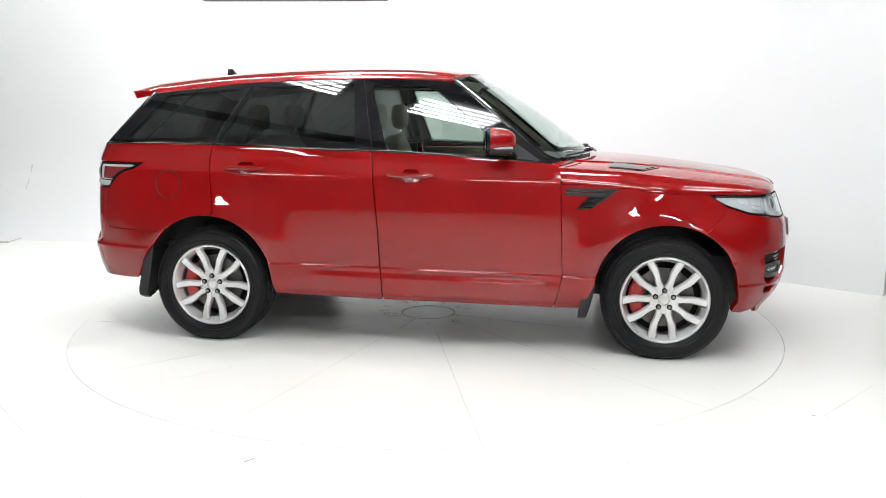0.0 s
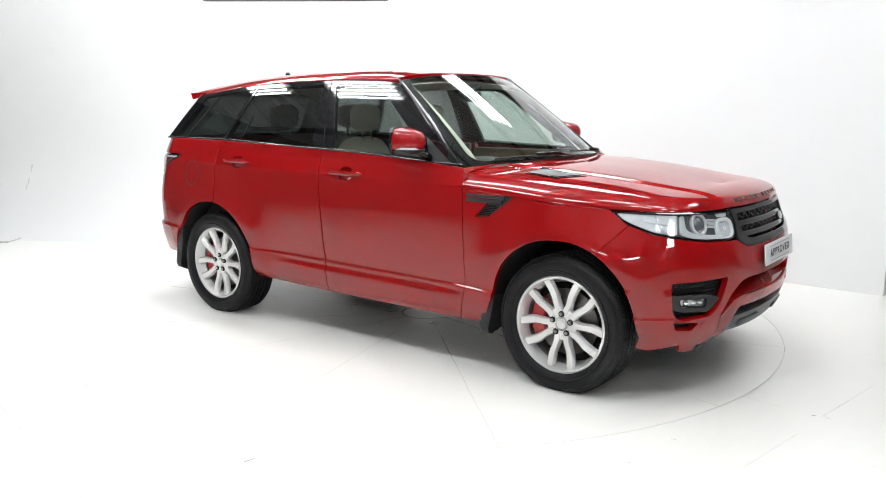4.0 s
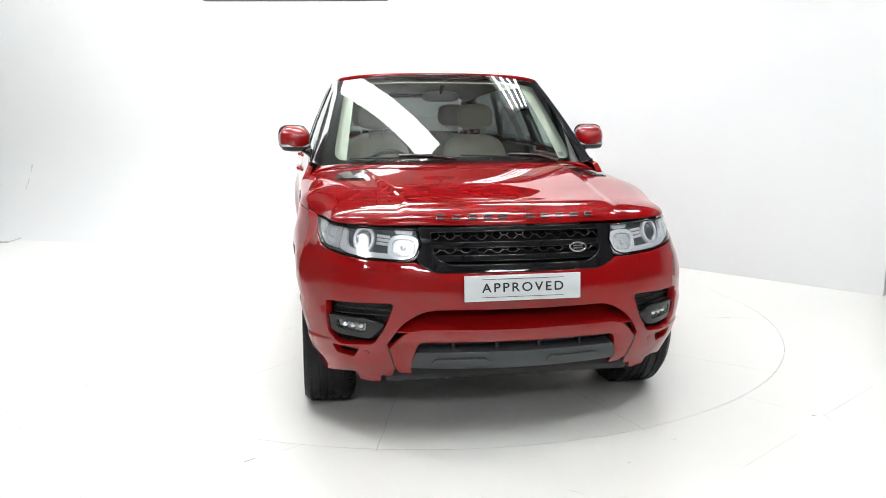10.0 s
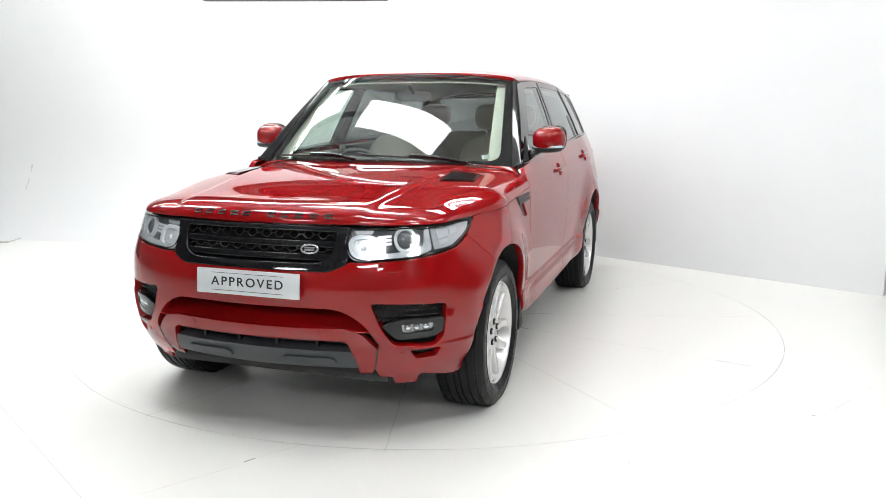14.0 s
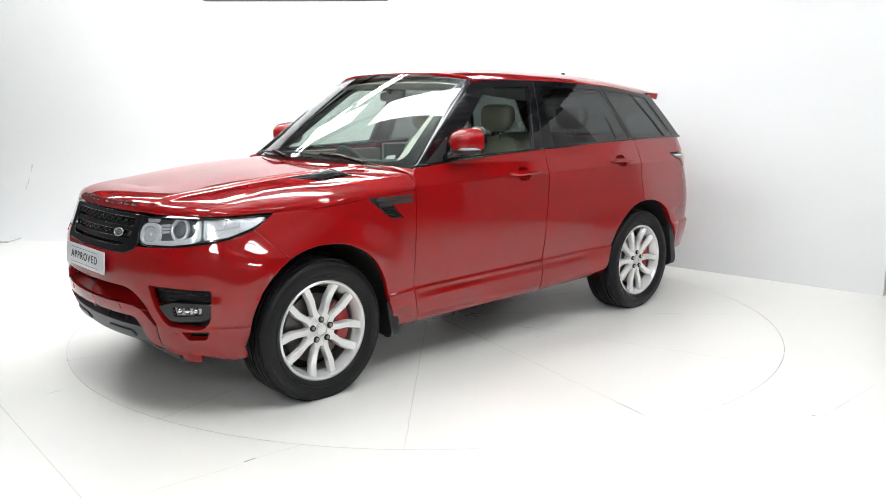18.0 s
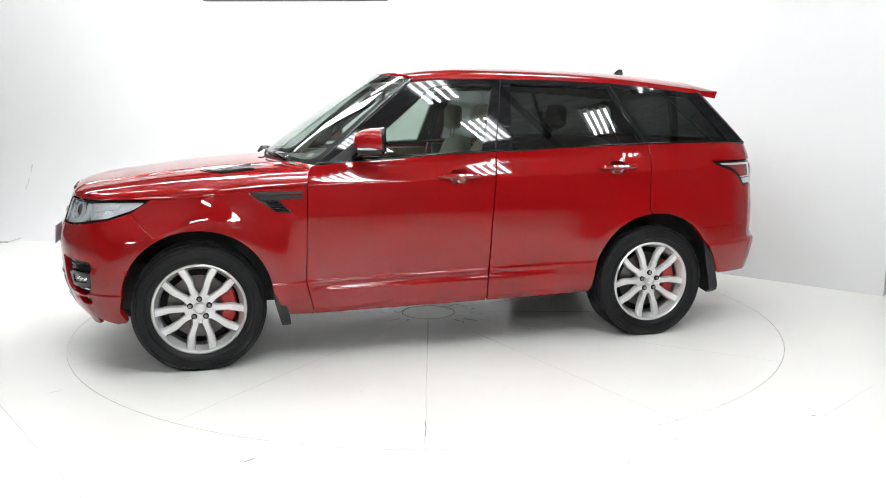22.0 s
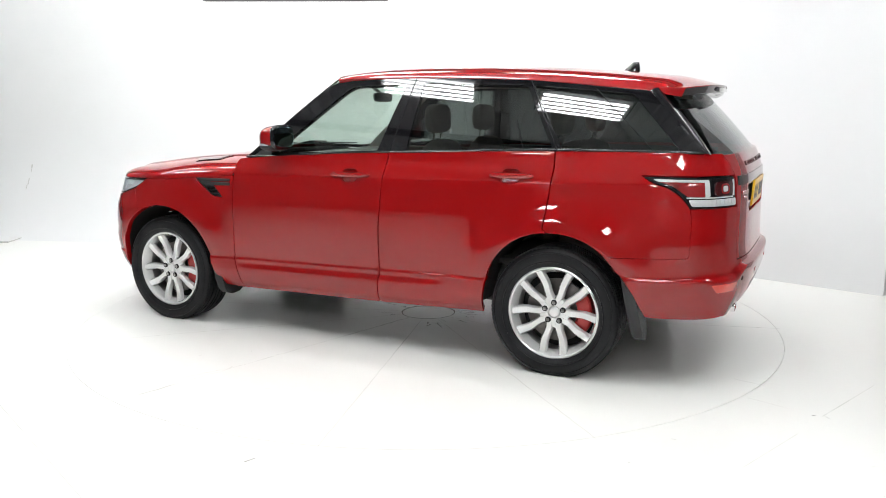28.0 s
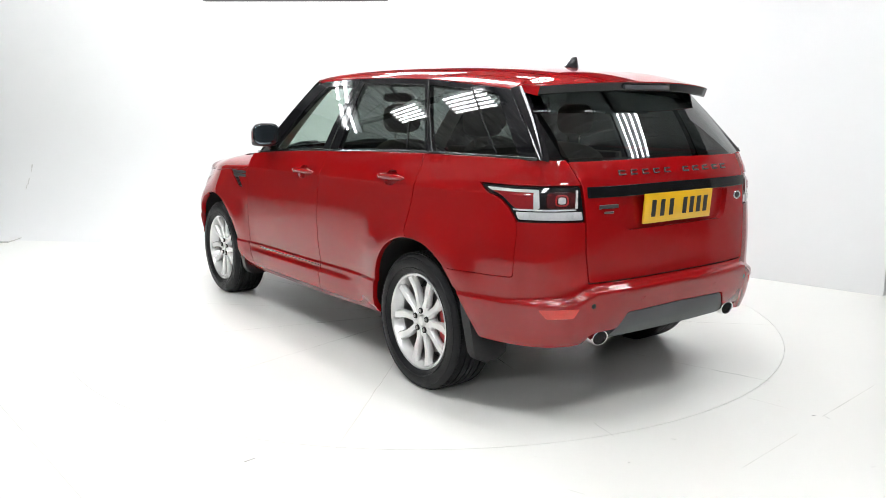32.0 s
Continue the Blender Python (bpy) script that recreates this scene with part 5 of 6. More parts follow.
def headlamps():
    lp = [F(0.475, 1.000, 0.01), F(0.80, 1.003), S(1.95, 1.005), S(1.680, 1.007, 0.010), S(1.745, 0.966, 0.03), S(1.80, 0.944), S(1.93, 0.906), S(2.06, 0.884), F(0.70, 0.866), F(0.52, 0.858, 0.03), F(0.472, 0.876, 0.03), F(0.456, 0.93)]
    guide = [F(0.585, 0.869, 0.006), F(0.68, 0.872), F(0.78, 0.884, 0.03), F(0.832, 0.905, 0.02), F(0.826, 0.992, 0.01), F(0.808, 0.992, 0.01), F(0.806, 0.925, 0.03), F(0.76, 0.903, 0.03), F(0.66, 0.892), F(0.585, 0.888, 0.006)]
    outer = [F(0.838, 0.996, 0.006), S(1.72, 1.000, 0.006), S(1.76, 0.970, 0.01), S(1.82, 0.948), S(1.95, 0.914), F(0.845, 0.904, 0.006)]
    facets = ([S(2.035, 0.990), S(1.95, 0.992), S(1.96, 0.955), S(2.03, 0.945)], [S(1.94, 0.992), S(1.86, 0.994), S(1.875, 0.962), S(1.95, 0.955)], [S(2.03, 0.940), S(1.965, 0.949), S(1.97, 0.930), S(2.025, 0.918)])
    mask = [F(0.475, 0.994, 0.01), F(0.80, 0.997, 0.02), F(0.805, 0.94, 0.03), F(0.765, 0.915, 0.03), F(0.66, 0.896, 0.02), F(0.48, 0.890, 0.02)]
    for sg, mp, md in LEFT_RIGHT:
        root = put("headlamp", md(sheet(body, lp, [inset(lp, 0.008)], 0.03, 0.03, gap=0.003, edge=0.002, sink=0.002)), M_BLACK, car, "clear headlamp with a bright light guide and round projector")
        put("lamp_bowl", md(sheet(body, lp, [], 0.004, 0.03, sink=0.030)), M_LAMPBOWL, root, "silver lamp bowl")
        put("lamp_mask", md(sheet(body, mask, [], 0.004, 0.02, gap=0, edge=0.002, sink=0.024)), M_LAMPGREY, root, "dark glossy mask round the projector")
        put("light_guide", md(sheet(body, guide, [], 0.014, 0.02, gap=0, sink=0.008)), M_LAMPWHITE, root, "white light guide")
        put("side_reflector", md(sheet(body, outer, [], 0.008, 0.02, gap=0, sink=0.014)), M_LAMPSILVER, root, "bright side reflector")
        for q in facets:
            put("reflector_facet", md(sheet(body, q, [], 0.004, 0.02, gap=0.002, edge=0.003, sink=0.009)), M_LAMPWHITE, root)
        # inner lamp: a thick white ring, faceted bowl, bulb
        c = F(0.535, 0.916)
        put("inner_ring", md(sheet(body, squircle(c, 0.070, 0.052, 40, 2.9), [squircle(c, 0.058, 0.041, 36, 2.9)], 0.014, 0.02, gap=0, edge=0.005, sink=0.005)), M_LAMPWHITE, root, "white ring round the inner lamp")
        put("inner_reflector", md(sheet(body, squircle(c, 0.059, 0.042, 36, 2.9), [], 0.004, 0.015, gap=0, sink=0.018)), M_LAMPSILVER, root)
        for k in range(-2, 3):
            h = 0.034 - 0.004 * k * k
            q = [(c[0] + 0.019 * k - 0.008, c[1] - h), (c[0] + 0.019 * k + 0.008, c[1] - h), (c[0] + 0.019 * k + 0.008, c[1] + h), (c[0] + 0.019 * k - 0.008, c[1] + h)]
            put("reflector_facet", md(sheet(body, q, [], 0.003, 0.02, gap=0.0005, edge=0.004, sink=0.013)), M_LAMPSILVER, root)
        dome("inner_bulb", frame_at(body, sg * c[0], c[1], -0.016), 0.014, 0.010, M_LAMPWHITE, root)
        for z0, z1 in ((0.966, 0.957), (0.950, 0.941), (0.934, 0.925)):
            put("lamp_fin", md(sheet(body, [F(0.600, z0), F(0.660, z0 + 0.006), F(0.660, z1 + 0.006), F(0.600, z1)], [], 0.008, 0.02, gap=0, edge=0.002, sink=0.012)), M_LAMPSILVER, root)
        put("brow_lamp", md(sheet(body, [F(0.49, 0.990, 0.004), F(0.58, 0.992, 0.004), F(0.57, 0.978, 0.004), F(0.50, 0.976, 0.004)], [], 0.006, 0.02, gap=0, edge=0.002, sink=0.012)), M_LAMPSILVER, root)
        # projector in a deep silver ring
        c = F(0.722, 0.950)
        put("projector_ring", md(sheet(body, circle(c, 0.054), [circle(c, 0.046)], 0.016, 0.02, gap=0, edge=0.004, sink=0.006)), M_LAMPSILVER, root, "silver projector ring")
        put("projector_bowl", md(sheet(body, circle(c, 0.047), [], 0.004, 0.015, gap=0, edge=0.001, sink=0.020)), M_LAMPBOWL, root)
        dome("projector_lens", frame_at(body, sg * c[0], c[1], -0.020), 0.038, 0.018, M_LAMPGREY, root, "grey glossy projector lens")
        put("lens", md(sheet(body, lp, [], 0.003, 0.03, gap=0.004, edge=0.001, sink=0.001)), M_CLEAR, root, "clear lamp cover").visible_shadow = False


def grille():
    fr = [F(0.0, 1.004), F(0.468, 1.000, 0.006), F(0.449, 0.93), F(0.466, 0.868, 0.02), F(0.455, 0.845, 0.03), F(0.385, 0.812, 0.03), F(0.0, 0.812)]
    ho = [F(0.0, 0.988), F(0.415, 0.984, 0.02), F(0.395, 0.875, 0.06), F(0.33, 0.842, 0.04), F(0.0, 0.842)]
    root = put("grille", sheet(body, both(fr), [both(ho)], 0.05, 0.03, edge=0.006, sink=-0.002), M_BLACK, car, "gloss black grille with two slats and mesh")
    put("grille_back", sheet(body, both(fr), [], 0.002, 0.05, sink=0.09), M_DARK, root)
    for z0, z1 in ((0.940, 0.918), (0.884, 0.862)):
        put("slat", sheet(body, both([F(0.0, z0), F(0.412, z0, 0.004), F(0.405, z1, 0.004), F(0.0, z1)]), [], 0.03, 0.04, edge=0.006, sink=0.006), M_BLACK, root, "gloss black slat")
    # mesh of flattened hexagons behind the slats
    for za, zb in ((0.985, 0.945), (0.918, 0.888)):
        for ph in (0, 1):
            bm = bmesh.new()
            pts = []
            n = 44
            for i in range(n + 1):
                y = -0.40 + 0.80 * i / n
                k = i % 4
                zz = (za + zb) / 2 + (za - zb) * (0.42 if k in (0, 1) else 0.0) * (1 if ph == 0 else -1)
                p = body(F(y, 0)[0], zz) - Vector((0.018, 0, 0))
                pts.append(p)
            tube(bm, pts, 0.0042, 6)
            part("mesh_wire", bm, M_BLACK, root)
    # oval badge, plain
    c = F(0.285, 0.905)
    put("badge_rim", sheet(body, circle(c, 0.043, 32, 0.021), [circle(c, 0.038, 32, 0.0165)], 0.008, 0.02, gap=0, edge=0.002, sink=-0.006), M_CHROME, root, "chrome oval badge rim")
    put("badge", sheet(body, circle(c, 0.038, 32, 0.0165), [], 0.004, 0.02, gap=0, sink=-0.003), M_BLACK, root, "dark oval badge")
    for dz in (0.005, -0.005):
        put("badge_bar", sheet(body, [(c[0] - 0.024, c[1] + dz + 0.0028), (c[0] + 0.024, c[1] + dz + 0.0028), (c[0] + 0.024, c[1] + dz - 0.0028), (c[0] - 0.024, c[1] + dz - 0.0028)], [], 0.002, 0.02, gap=0, edge=0.0005, sink=-0.006), M_CHROME, root)


LETTER_Y = (-0.380, -0.304, -0.224, -0.146, -0.070, 0.068, 0.146, 0.224, 0.302, 0.380)


def hood_point(y, z):
    """Point and normal on the bonnet's nose at y and height z."""
    s = F(y, 0)[0]
    lo, hi = 0.3, 1.0
    for _ in range(30):
        mid = (lo + hi) / 2
        if hood(s, mid).z > z:
            lo = mid
        else:
            hi = mid
    r = lo
    d = hood(s + 0.01, r) - hood(s - 0.01, r)
    e = hood(s, r + 0.01) - hood(s, r - 0.01)
    return hood(s, r), e.cross(d).normalized()


def letter_bar(root, p, n, material, w=0.042, h=0.024, t=0.006):
    """A raised plain block mark."""
    x = Vector((0, 0, 1)).cross(n).normalized()
    z = n.cross(x).normalized()
    m = Matrix.Translation(p) @ Matrix((x, n, z)).transposed().to_4x4()
    bm = bmesh.new()
    box(bm, (-w / 2, -0.003, -h / 2), (w / 2, t, -h / 2 + 0.007), 0.0015, 1, m)
    box(bm, (-w / 2, -0.003, h / 2 - 0.007), (w / 2, t, h / 2), 0.0015, 1, m)
    box(bm, (-w / 2, -0.003, -h / 2 + 0.004), (-w / 2 + 0.008, t - 0.001, h / 2 - 0.004), 0.0015, 1, m)
    part("badge_block", bm, material, root, "dark metal raised block mark")


def plates():
    # front show plate
    root = new("show_plate")
    root.parent = car
    root.matrix_basis = pose(2.298, 0, 0.746, 0, -5, 0)
    tagged(root, "white show plate with black lettering")
    bm = bmesh.new()
    box(bm, (-0.006, -0.266, -0.0575), (0.004, 0.266, 0.0575), 0.003)
    part("plate", bm, M_PLATE_W, root)
    for z in (0.040, -0.040):
        bm = bmesh.new()
        box(bm, (0.0042, -0.187, z - 0.001), (0.0052, 0.187, z + 0.001))
        part("rule_line", bm, M_INK, root, smooth=False)
    cu = bpy.data.curves.new("lettering", "FONT")
    cu.body, cu.size, cu.align_x, cu.align_y, cu.extrude, cu.space_character = "APPROVED", 0.057, "CENTER", "CENTER", 0.0006, 1.30
    cu.offset = 0.0007
    tmp = new("lettering_curve", cu)
    bpy.context.view_layer.update()
    me = bpy.data.meshes.new_from_object(tmp.evaluated_get(bpy.context.evaluated_depsgraph_get()))
    bpy.data.objects.remove(tmp)
    me.materials.clear()
    me.materials.append(M_INK)
    tx = new("lettering", me)
    tx.parent = root
    tx.matrix_basis = Matrix.Translation((0.0050, 0, 0)) @ Matrix(((0, 0, 1, 0), (1.09, 0, 0, 0), (0, 1, 0, 0), (0, 0, 0, 1)))
    # rear plate with plain bars
    root = new("number_plate")
    root.parent = car
    root.matrix_basis = pose(-2.458, 0, 1.040, 0, -4, 0)
    tagged(root, "yellow rear plate with plain black bars")
    bm = bmesh.new()
    box(bm, (-0.004, -0.262, -0.0745), (0.008, 0.262, 0.0745), 0.003)
    part("plate", bm, M_PLATE_Y, root)
    for y in (0.195, 0.128, 0.060, -0.045, -0.100, -0.155, -0.210):
        bm = bmesh.new()
        box(bm, (-0.0055, y - 0.016, -0.042), (-0.0042, y + 0.016, 0.042), 0.0004, 1)
        part("plate_bar", bm, M_INK, root, smooth=False)
    bm = bmesh.new()
    box(bm, (0.008, -0.20, -0.05), (0.04, 0.20, 0.05), 0.004)
    part("bracket", bm, M_PLASTIC, root)
    # raised marks on bonnet and tailgate
    for y in LETTER_Y:
        p, n = hood_point(y, 1.046)
        letter_bar(PANELS["bonnet"], p, n, M_LETTER)
    for y in LETTER_Y:
        a = R(y * 1.05, 1.222)
        letter_bar(PANELS["gate"], body(a[0], 1.222), normal_of(body, a[0], 1.222), M_LETTER, 0.044, 0.026)
    # small plain marks on the tailgate
    a = R(0.50, 1.055)
    for dz, h, w in ((0.012, 0.020, 0.115), (-0.016, 0.010, 0.062)):
        m = frame_at(body, a[0], 1.055 + dz, 0.0)
        bm = bmesh.new()
        box(bm, (-w / 2, 0, -h / 2), (w / 2, 0.005, h / 2), 0.002, 1, m)
        part("badge_bar", bm, M_CHROME, PANELS["gate"], "small chrome bar mark")
    c = R(-0.535, 1.06)
    put("tail_badge_rim", sheet(body, circle(c, 0.040, 32, 0.021), [circle(c, 0.035, 32, 0.016)], 0.008, 0.02, gap=0, edge=0.002, sink=-0.006), M_CHROME, PANELS["gate"], "chrome oval badge rim")
    put("tail_badge", sheet(body, circle(c, 0.035, 32, 0.016), [], 0.004, 0.02, gap=0, sink=-0.003), M_BLACK, PANELS["gate"])


def fog_lamps():
    po = [F(0.565, 0.672, 0.02), F(0.870, 0.66, 0.02), F(0.862, 0.50, 0.03), F(0.82, 0.455, 0.03), F(0.66, 0.474, 0.03), F(0.605, 0.56, 0.02)]
    bez = [F(0.615, 0.565, 0.012), F(0.70, 0.592, 0.02), F(0.868, 0.590, 0.02), F(0.865, 0.530, 0.02), F(0.83, 0.505, 0.02), F(0.68, 0.497, 0.02)]
    la = [F(0.69, 0.573, 0.018), F(0.835, 0.575, 0.018), F(0.83, 0.532, 0.018), F(0.70, 0.522, 0.018)]
    for sg, mp, md in LEFT_RIGHT:
        root = put("fog_lamp", md(sheet(body, bez, [la], 0.05, 0.03, gap=0, edge=0.005, sink=0.012)), M_BLACK, car, "fog lamp in a gloss black pocket")
        put("pocket", md(sheet(body, po, [], 0.004, 0.04, gap=-0.006, sink=0.06)), M_PLASTIC, root)
        put("reflector", md(sheet(body, la, [], 0.004, 0.02, gap=-0.002, sink=0.035)), M_LAMPSILVER, root, "silver fog lamp reflector")
        for y in (0.725, 0.762, 0.80):
            m = frame_at(body, sg * F(y, 0)[0], 0.551, -0.034)
            dome("bulb", m, 0.018, 0.016, M_CHROME, root)
        put("lens", md(sheet(body, la, [], 0.003, 0.02, gap=-0.001, edge=0.001, sink=0.016)), M_CLEAR, root, "clear fog lamp lens").visible_shadow = False
        # honeycomb above
        for r in range(4):
            bm = bmesh.new()
            pts = []
            for i in range(25):
                y = 0.585 + 0.27 * i / 24
                zz = 0.655 - 0.022 * r + (0.006 if (i // 1 + r) % 2 else -0.006)
                p = body(F(y, 0)[0], zz) - normal_of(body, F(y, 0)[0], zz) * 0.03
                pts.append(Vector((p.x, sg * p.y, p.z)))
            tube(bm, pts, 0.0035, 5)
            part("mesh_wire", bm, M_BLACK, root)


def tail_lamps():
    lp = [S(-1.952, 1.166, 0.006), S(-2.1, 1.167), R(0.80, 1.166), R(0.660, 1.165, 0.008), R(0.637, 1.004, 0.008), S(-2.232, 1.004, 0.015), S(-2.186, 1.062, 0.03), S(-2.11, 1.114, 0.04), S(-2.025, 1.132, 0.03)]
    red = [S(-2.035, 1.146, 0.004), S(-2.18, 1.142), R(0.872, 1.142, 0.006), R(0.872, 1.064, 0.008), S(-2.215, 1.064, 0.02), S(-2.13, 1.120, 0.03)]
    white = [S(-2.222, 1.046, 0.008), R(0.655, 1.048, 0.006), R(0.650, 1.012, 0.006), S(-2.240, 1.014, 0.01)]
    line = [S(-2.020, 1.152, 0.003), S(-2.18, 1.151), R(0.862, 1.151), R(0.862, 1.140), S(-2.18, 1.140), S(-2.050, 1.141, 0.003)]
    for sg, mp, md in LEFT_RIGHT:
        root = put("tail_lamp", md(sheet(body, lp, [], 0.04, 0.03, gap=0.003, edge=0.004, sink=0.006)), M_BLACK, car, "tail lamp with red lens and clear lower strip")
        put("red_lens", md(sheet(body, red, [], 0.008, 0.03, gap=0, edge=0.002, sink=0.0005)), M_REDLENS, root, "red lens")
        put("clear_strip", md(sheet(body, white, [], 0.008, 0.03, gap=0, edge=0.002, sink=0.0005)), M_TAILCLEAR, root, "clear ribbed lower strip")
        put("light_guide", md(sheet(body, line, [], 0.006, 0.02, gap=0, edge=0.0015, sink=-0.003)), M_TAILCLEAR, root, "white light line")
        put("guide_upright", md(sheet(body, [R(0.874, 1.150), R(0.856, 1.150), R(0.852, 1.066, 0.006), R(0.872, 1.060)], [], 0.006, 0.02, gap=0, edge=0.0015, sink=-0.0035)), M_TAILCLEAR, root, "white upright of the light guide")
        put("low_line", md(sheet(body, [S(-2.205, 1.060), R(0.685, 1.062), R(0.685, 1.056), S(-2.21, 1.054)], [], 0.004, 0.02, gap=0, edge=0.001, sink=-0.001)), M_TAILCLEAR, root)
        c = R(0.755, 1.103)
        put("inner_lamp", md(sheet(body, squircle(c, 0.082, 0.037, 36, 5), [], 0.006, 0.02, gap=0, edge=0.002, sink=-0.001)), M_REDDARK, root, "dark red inner lamp")
        put("inner_ring", md(sheet(body, squircle(c, 0.036, 0.027, 36, 3), [squircle(c, 0.030, 0.021, 36, 3)], 0.006, 0.02, gap=0, edge=0.001, sink=-0.0025)), M_REDLENS, root)
        put("inner_light", md(sheet(body, squircle(c, 0.019, 0.014), [], 0.006, 0.02, gap=0, edge=0.002, sink=-0.004)), M_TAILCLEAR, root)
        put("side_light", md(sheet(body, [R(0.686, 1.150, 0.003), R(0.676, 1.150, 0.003), R(0.678, 1.066, 0.003), R(0.690, 1.066, 0.003)], [], 0.004, 0.02, gap=0, edge=0.001, sink=-0.004)), M_TAILCLEAR, root)
        for k in range(9):
            a = S(-2.235, 0)[0] + (R(0.67, 0)[0] - S(-2.235, 0)[0]) * (k + 1) / 10
            put("strip_rib", md(sheet(body, [(a - 0.002, 1.046), (a + 0.002, 1.046), (a + 0.002, 1.022), (a - 0.002, 1.022)], [], 0.003, 0.02, gap=0, edge=0.0005, sink=-0.0025)), M_TAILCLEAR, root)
        rf = [R(0.845, 0.588, 0.006), R(0.675, 0.592, 0.006), R(0.70, 0.548, 0.006), R(0.815, 0.546, 0.006)]
        put("rear_reflector", md(sheet(body, rf, [], 0.01, 0.02, gap=0, edge=0.002, sink=-0.002)), M_REFLECT, PANELS["rbumper"], "bright red reflector")
        # chrome exhaust tips
        bm = bmesh.new()
        revolve(bm, [(0.026, 0.16), (0.031, 0.012), (0.033, -0.003), (0.037, -0.003), (0.039, 0.006), (0.038, 0.16)], 32)
        bmesh.ops.transform(bm, matrix=pose(-2.425, sg * 0.51, 0.422, 0, -4, 0) @ Matrix.Rotation(-math.pi / 2, 4, "Z") @ Matrix.Diagonal((1.45, 1, 1.0, 1)), verts=bm.verts)
        ex = part("exhaust_tip", bm, M_CHROME, car, "oval chrome exhaust tip")
        # near-black disc across the pipe in place of the shade inside it
        bm = bmesh.new()
        revolve(bm, [(0.0, 0.03), (0.031, 0.03)], 24)
        bmesh.ops.transform(bm, matrix=pose(-2.425, sg * 0.51, 0.422) @ Matrix.Rotation(-math.pi / 2, 4, "Z") @ Matrix.Diagonal((1.45, 1, 1.0, 1)), verts=bm.verts)
        part("exhaust_dark", bm, M_DARK, ex)
        for y, z in ((0.60, 0.60), (0.28, 0.60)):
            c = R(y, z)
            put("parking_sensor", md(sheet(body, circle(c, 0.012, 16), [], 0.002, gap=0, edge=0.001, sink=-0.002)), M_DARK if y > 0.5 else M_PAINT, PANELS["rbumper"])


def rounded(bm, c, size, p=3.0, nu=28, nv=16, m=None):
    """A superellipsoid body."""
    def q(v, e):
        return math.copysign(abs(v) ** e, v)
    e = 2 / p
    rows = []
    for j in range(nv + 1):
        b = -math.pi / 2 + math.pi * j / nv
        rows.append([bm.verts.new((c[0] + size[0] * q(math.cos(b), e) * q(math.cos(a), e), c[1] + size[1] * q(math.cos(b), e) * q(math.sin(a), e), c[2] + size[2] * q(math.sin(b), e)))
                     for a in [2 * math.pi * i / nu for i in range(nu)]])
    vs = [v for r in rows for v in r]
    for a, b in zip(rows, rows[1:]):
        for i in range(nu):
            bm.faces.new((a[i], a[(i + 1) % nu], b[(i + 1) % nu], b[i]))
    if m is not None:
        bmesh.ops.transform(bm, matrix=m, verts=vs)
    bmesh.ops.remove_doubles(bm, verts=vs, dist=1e-5)
    bmesh.ops.recalc_face_normals(bm, faces=bm.faces)


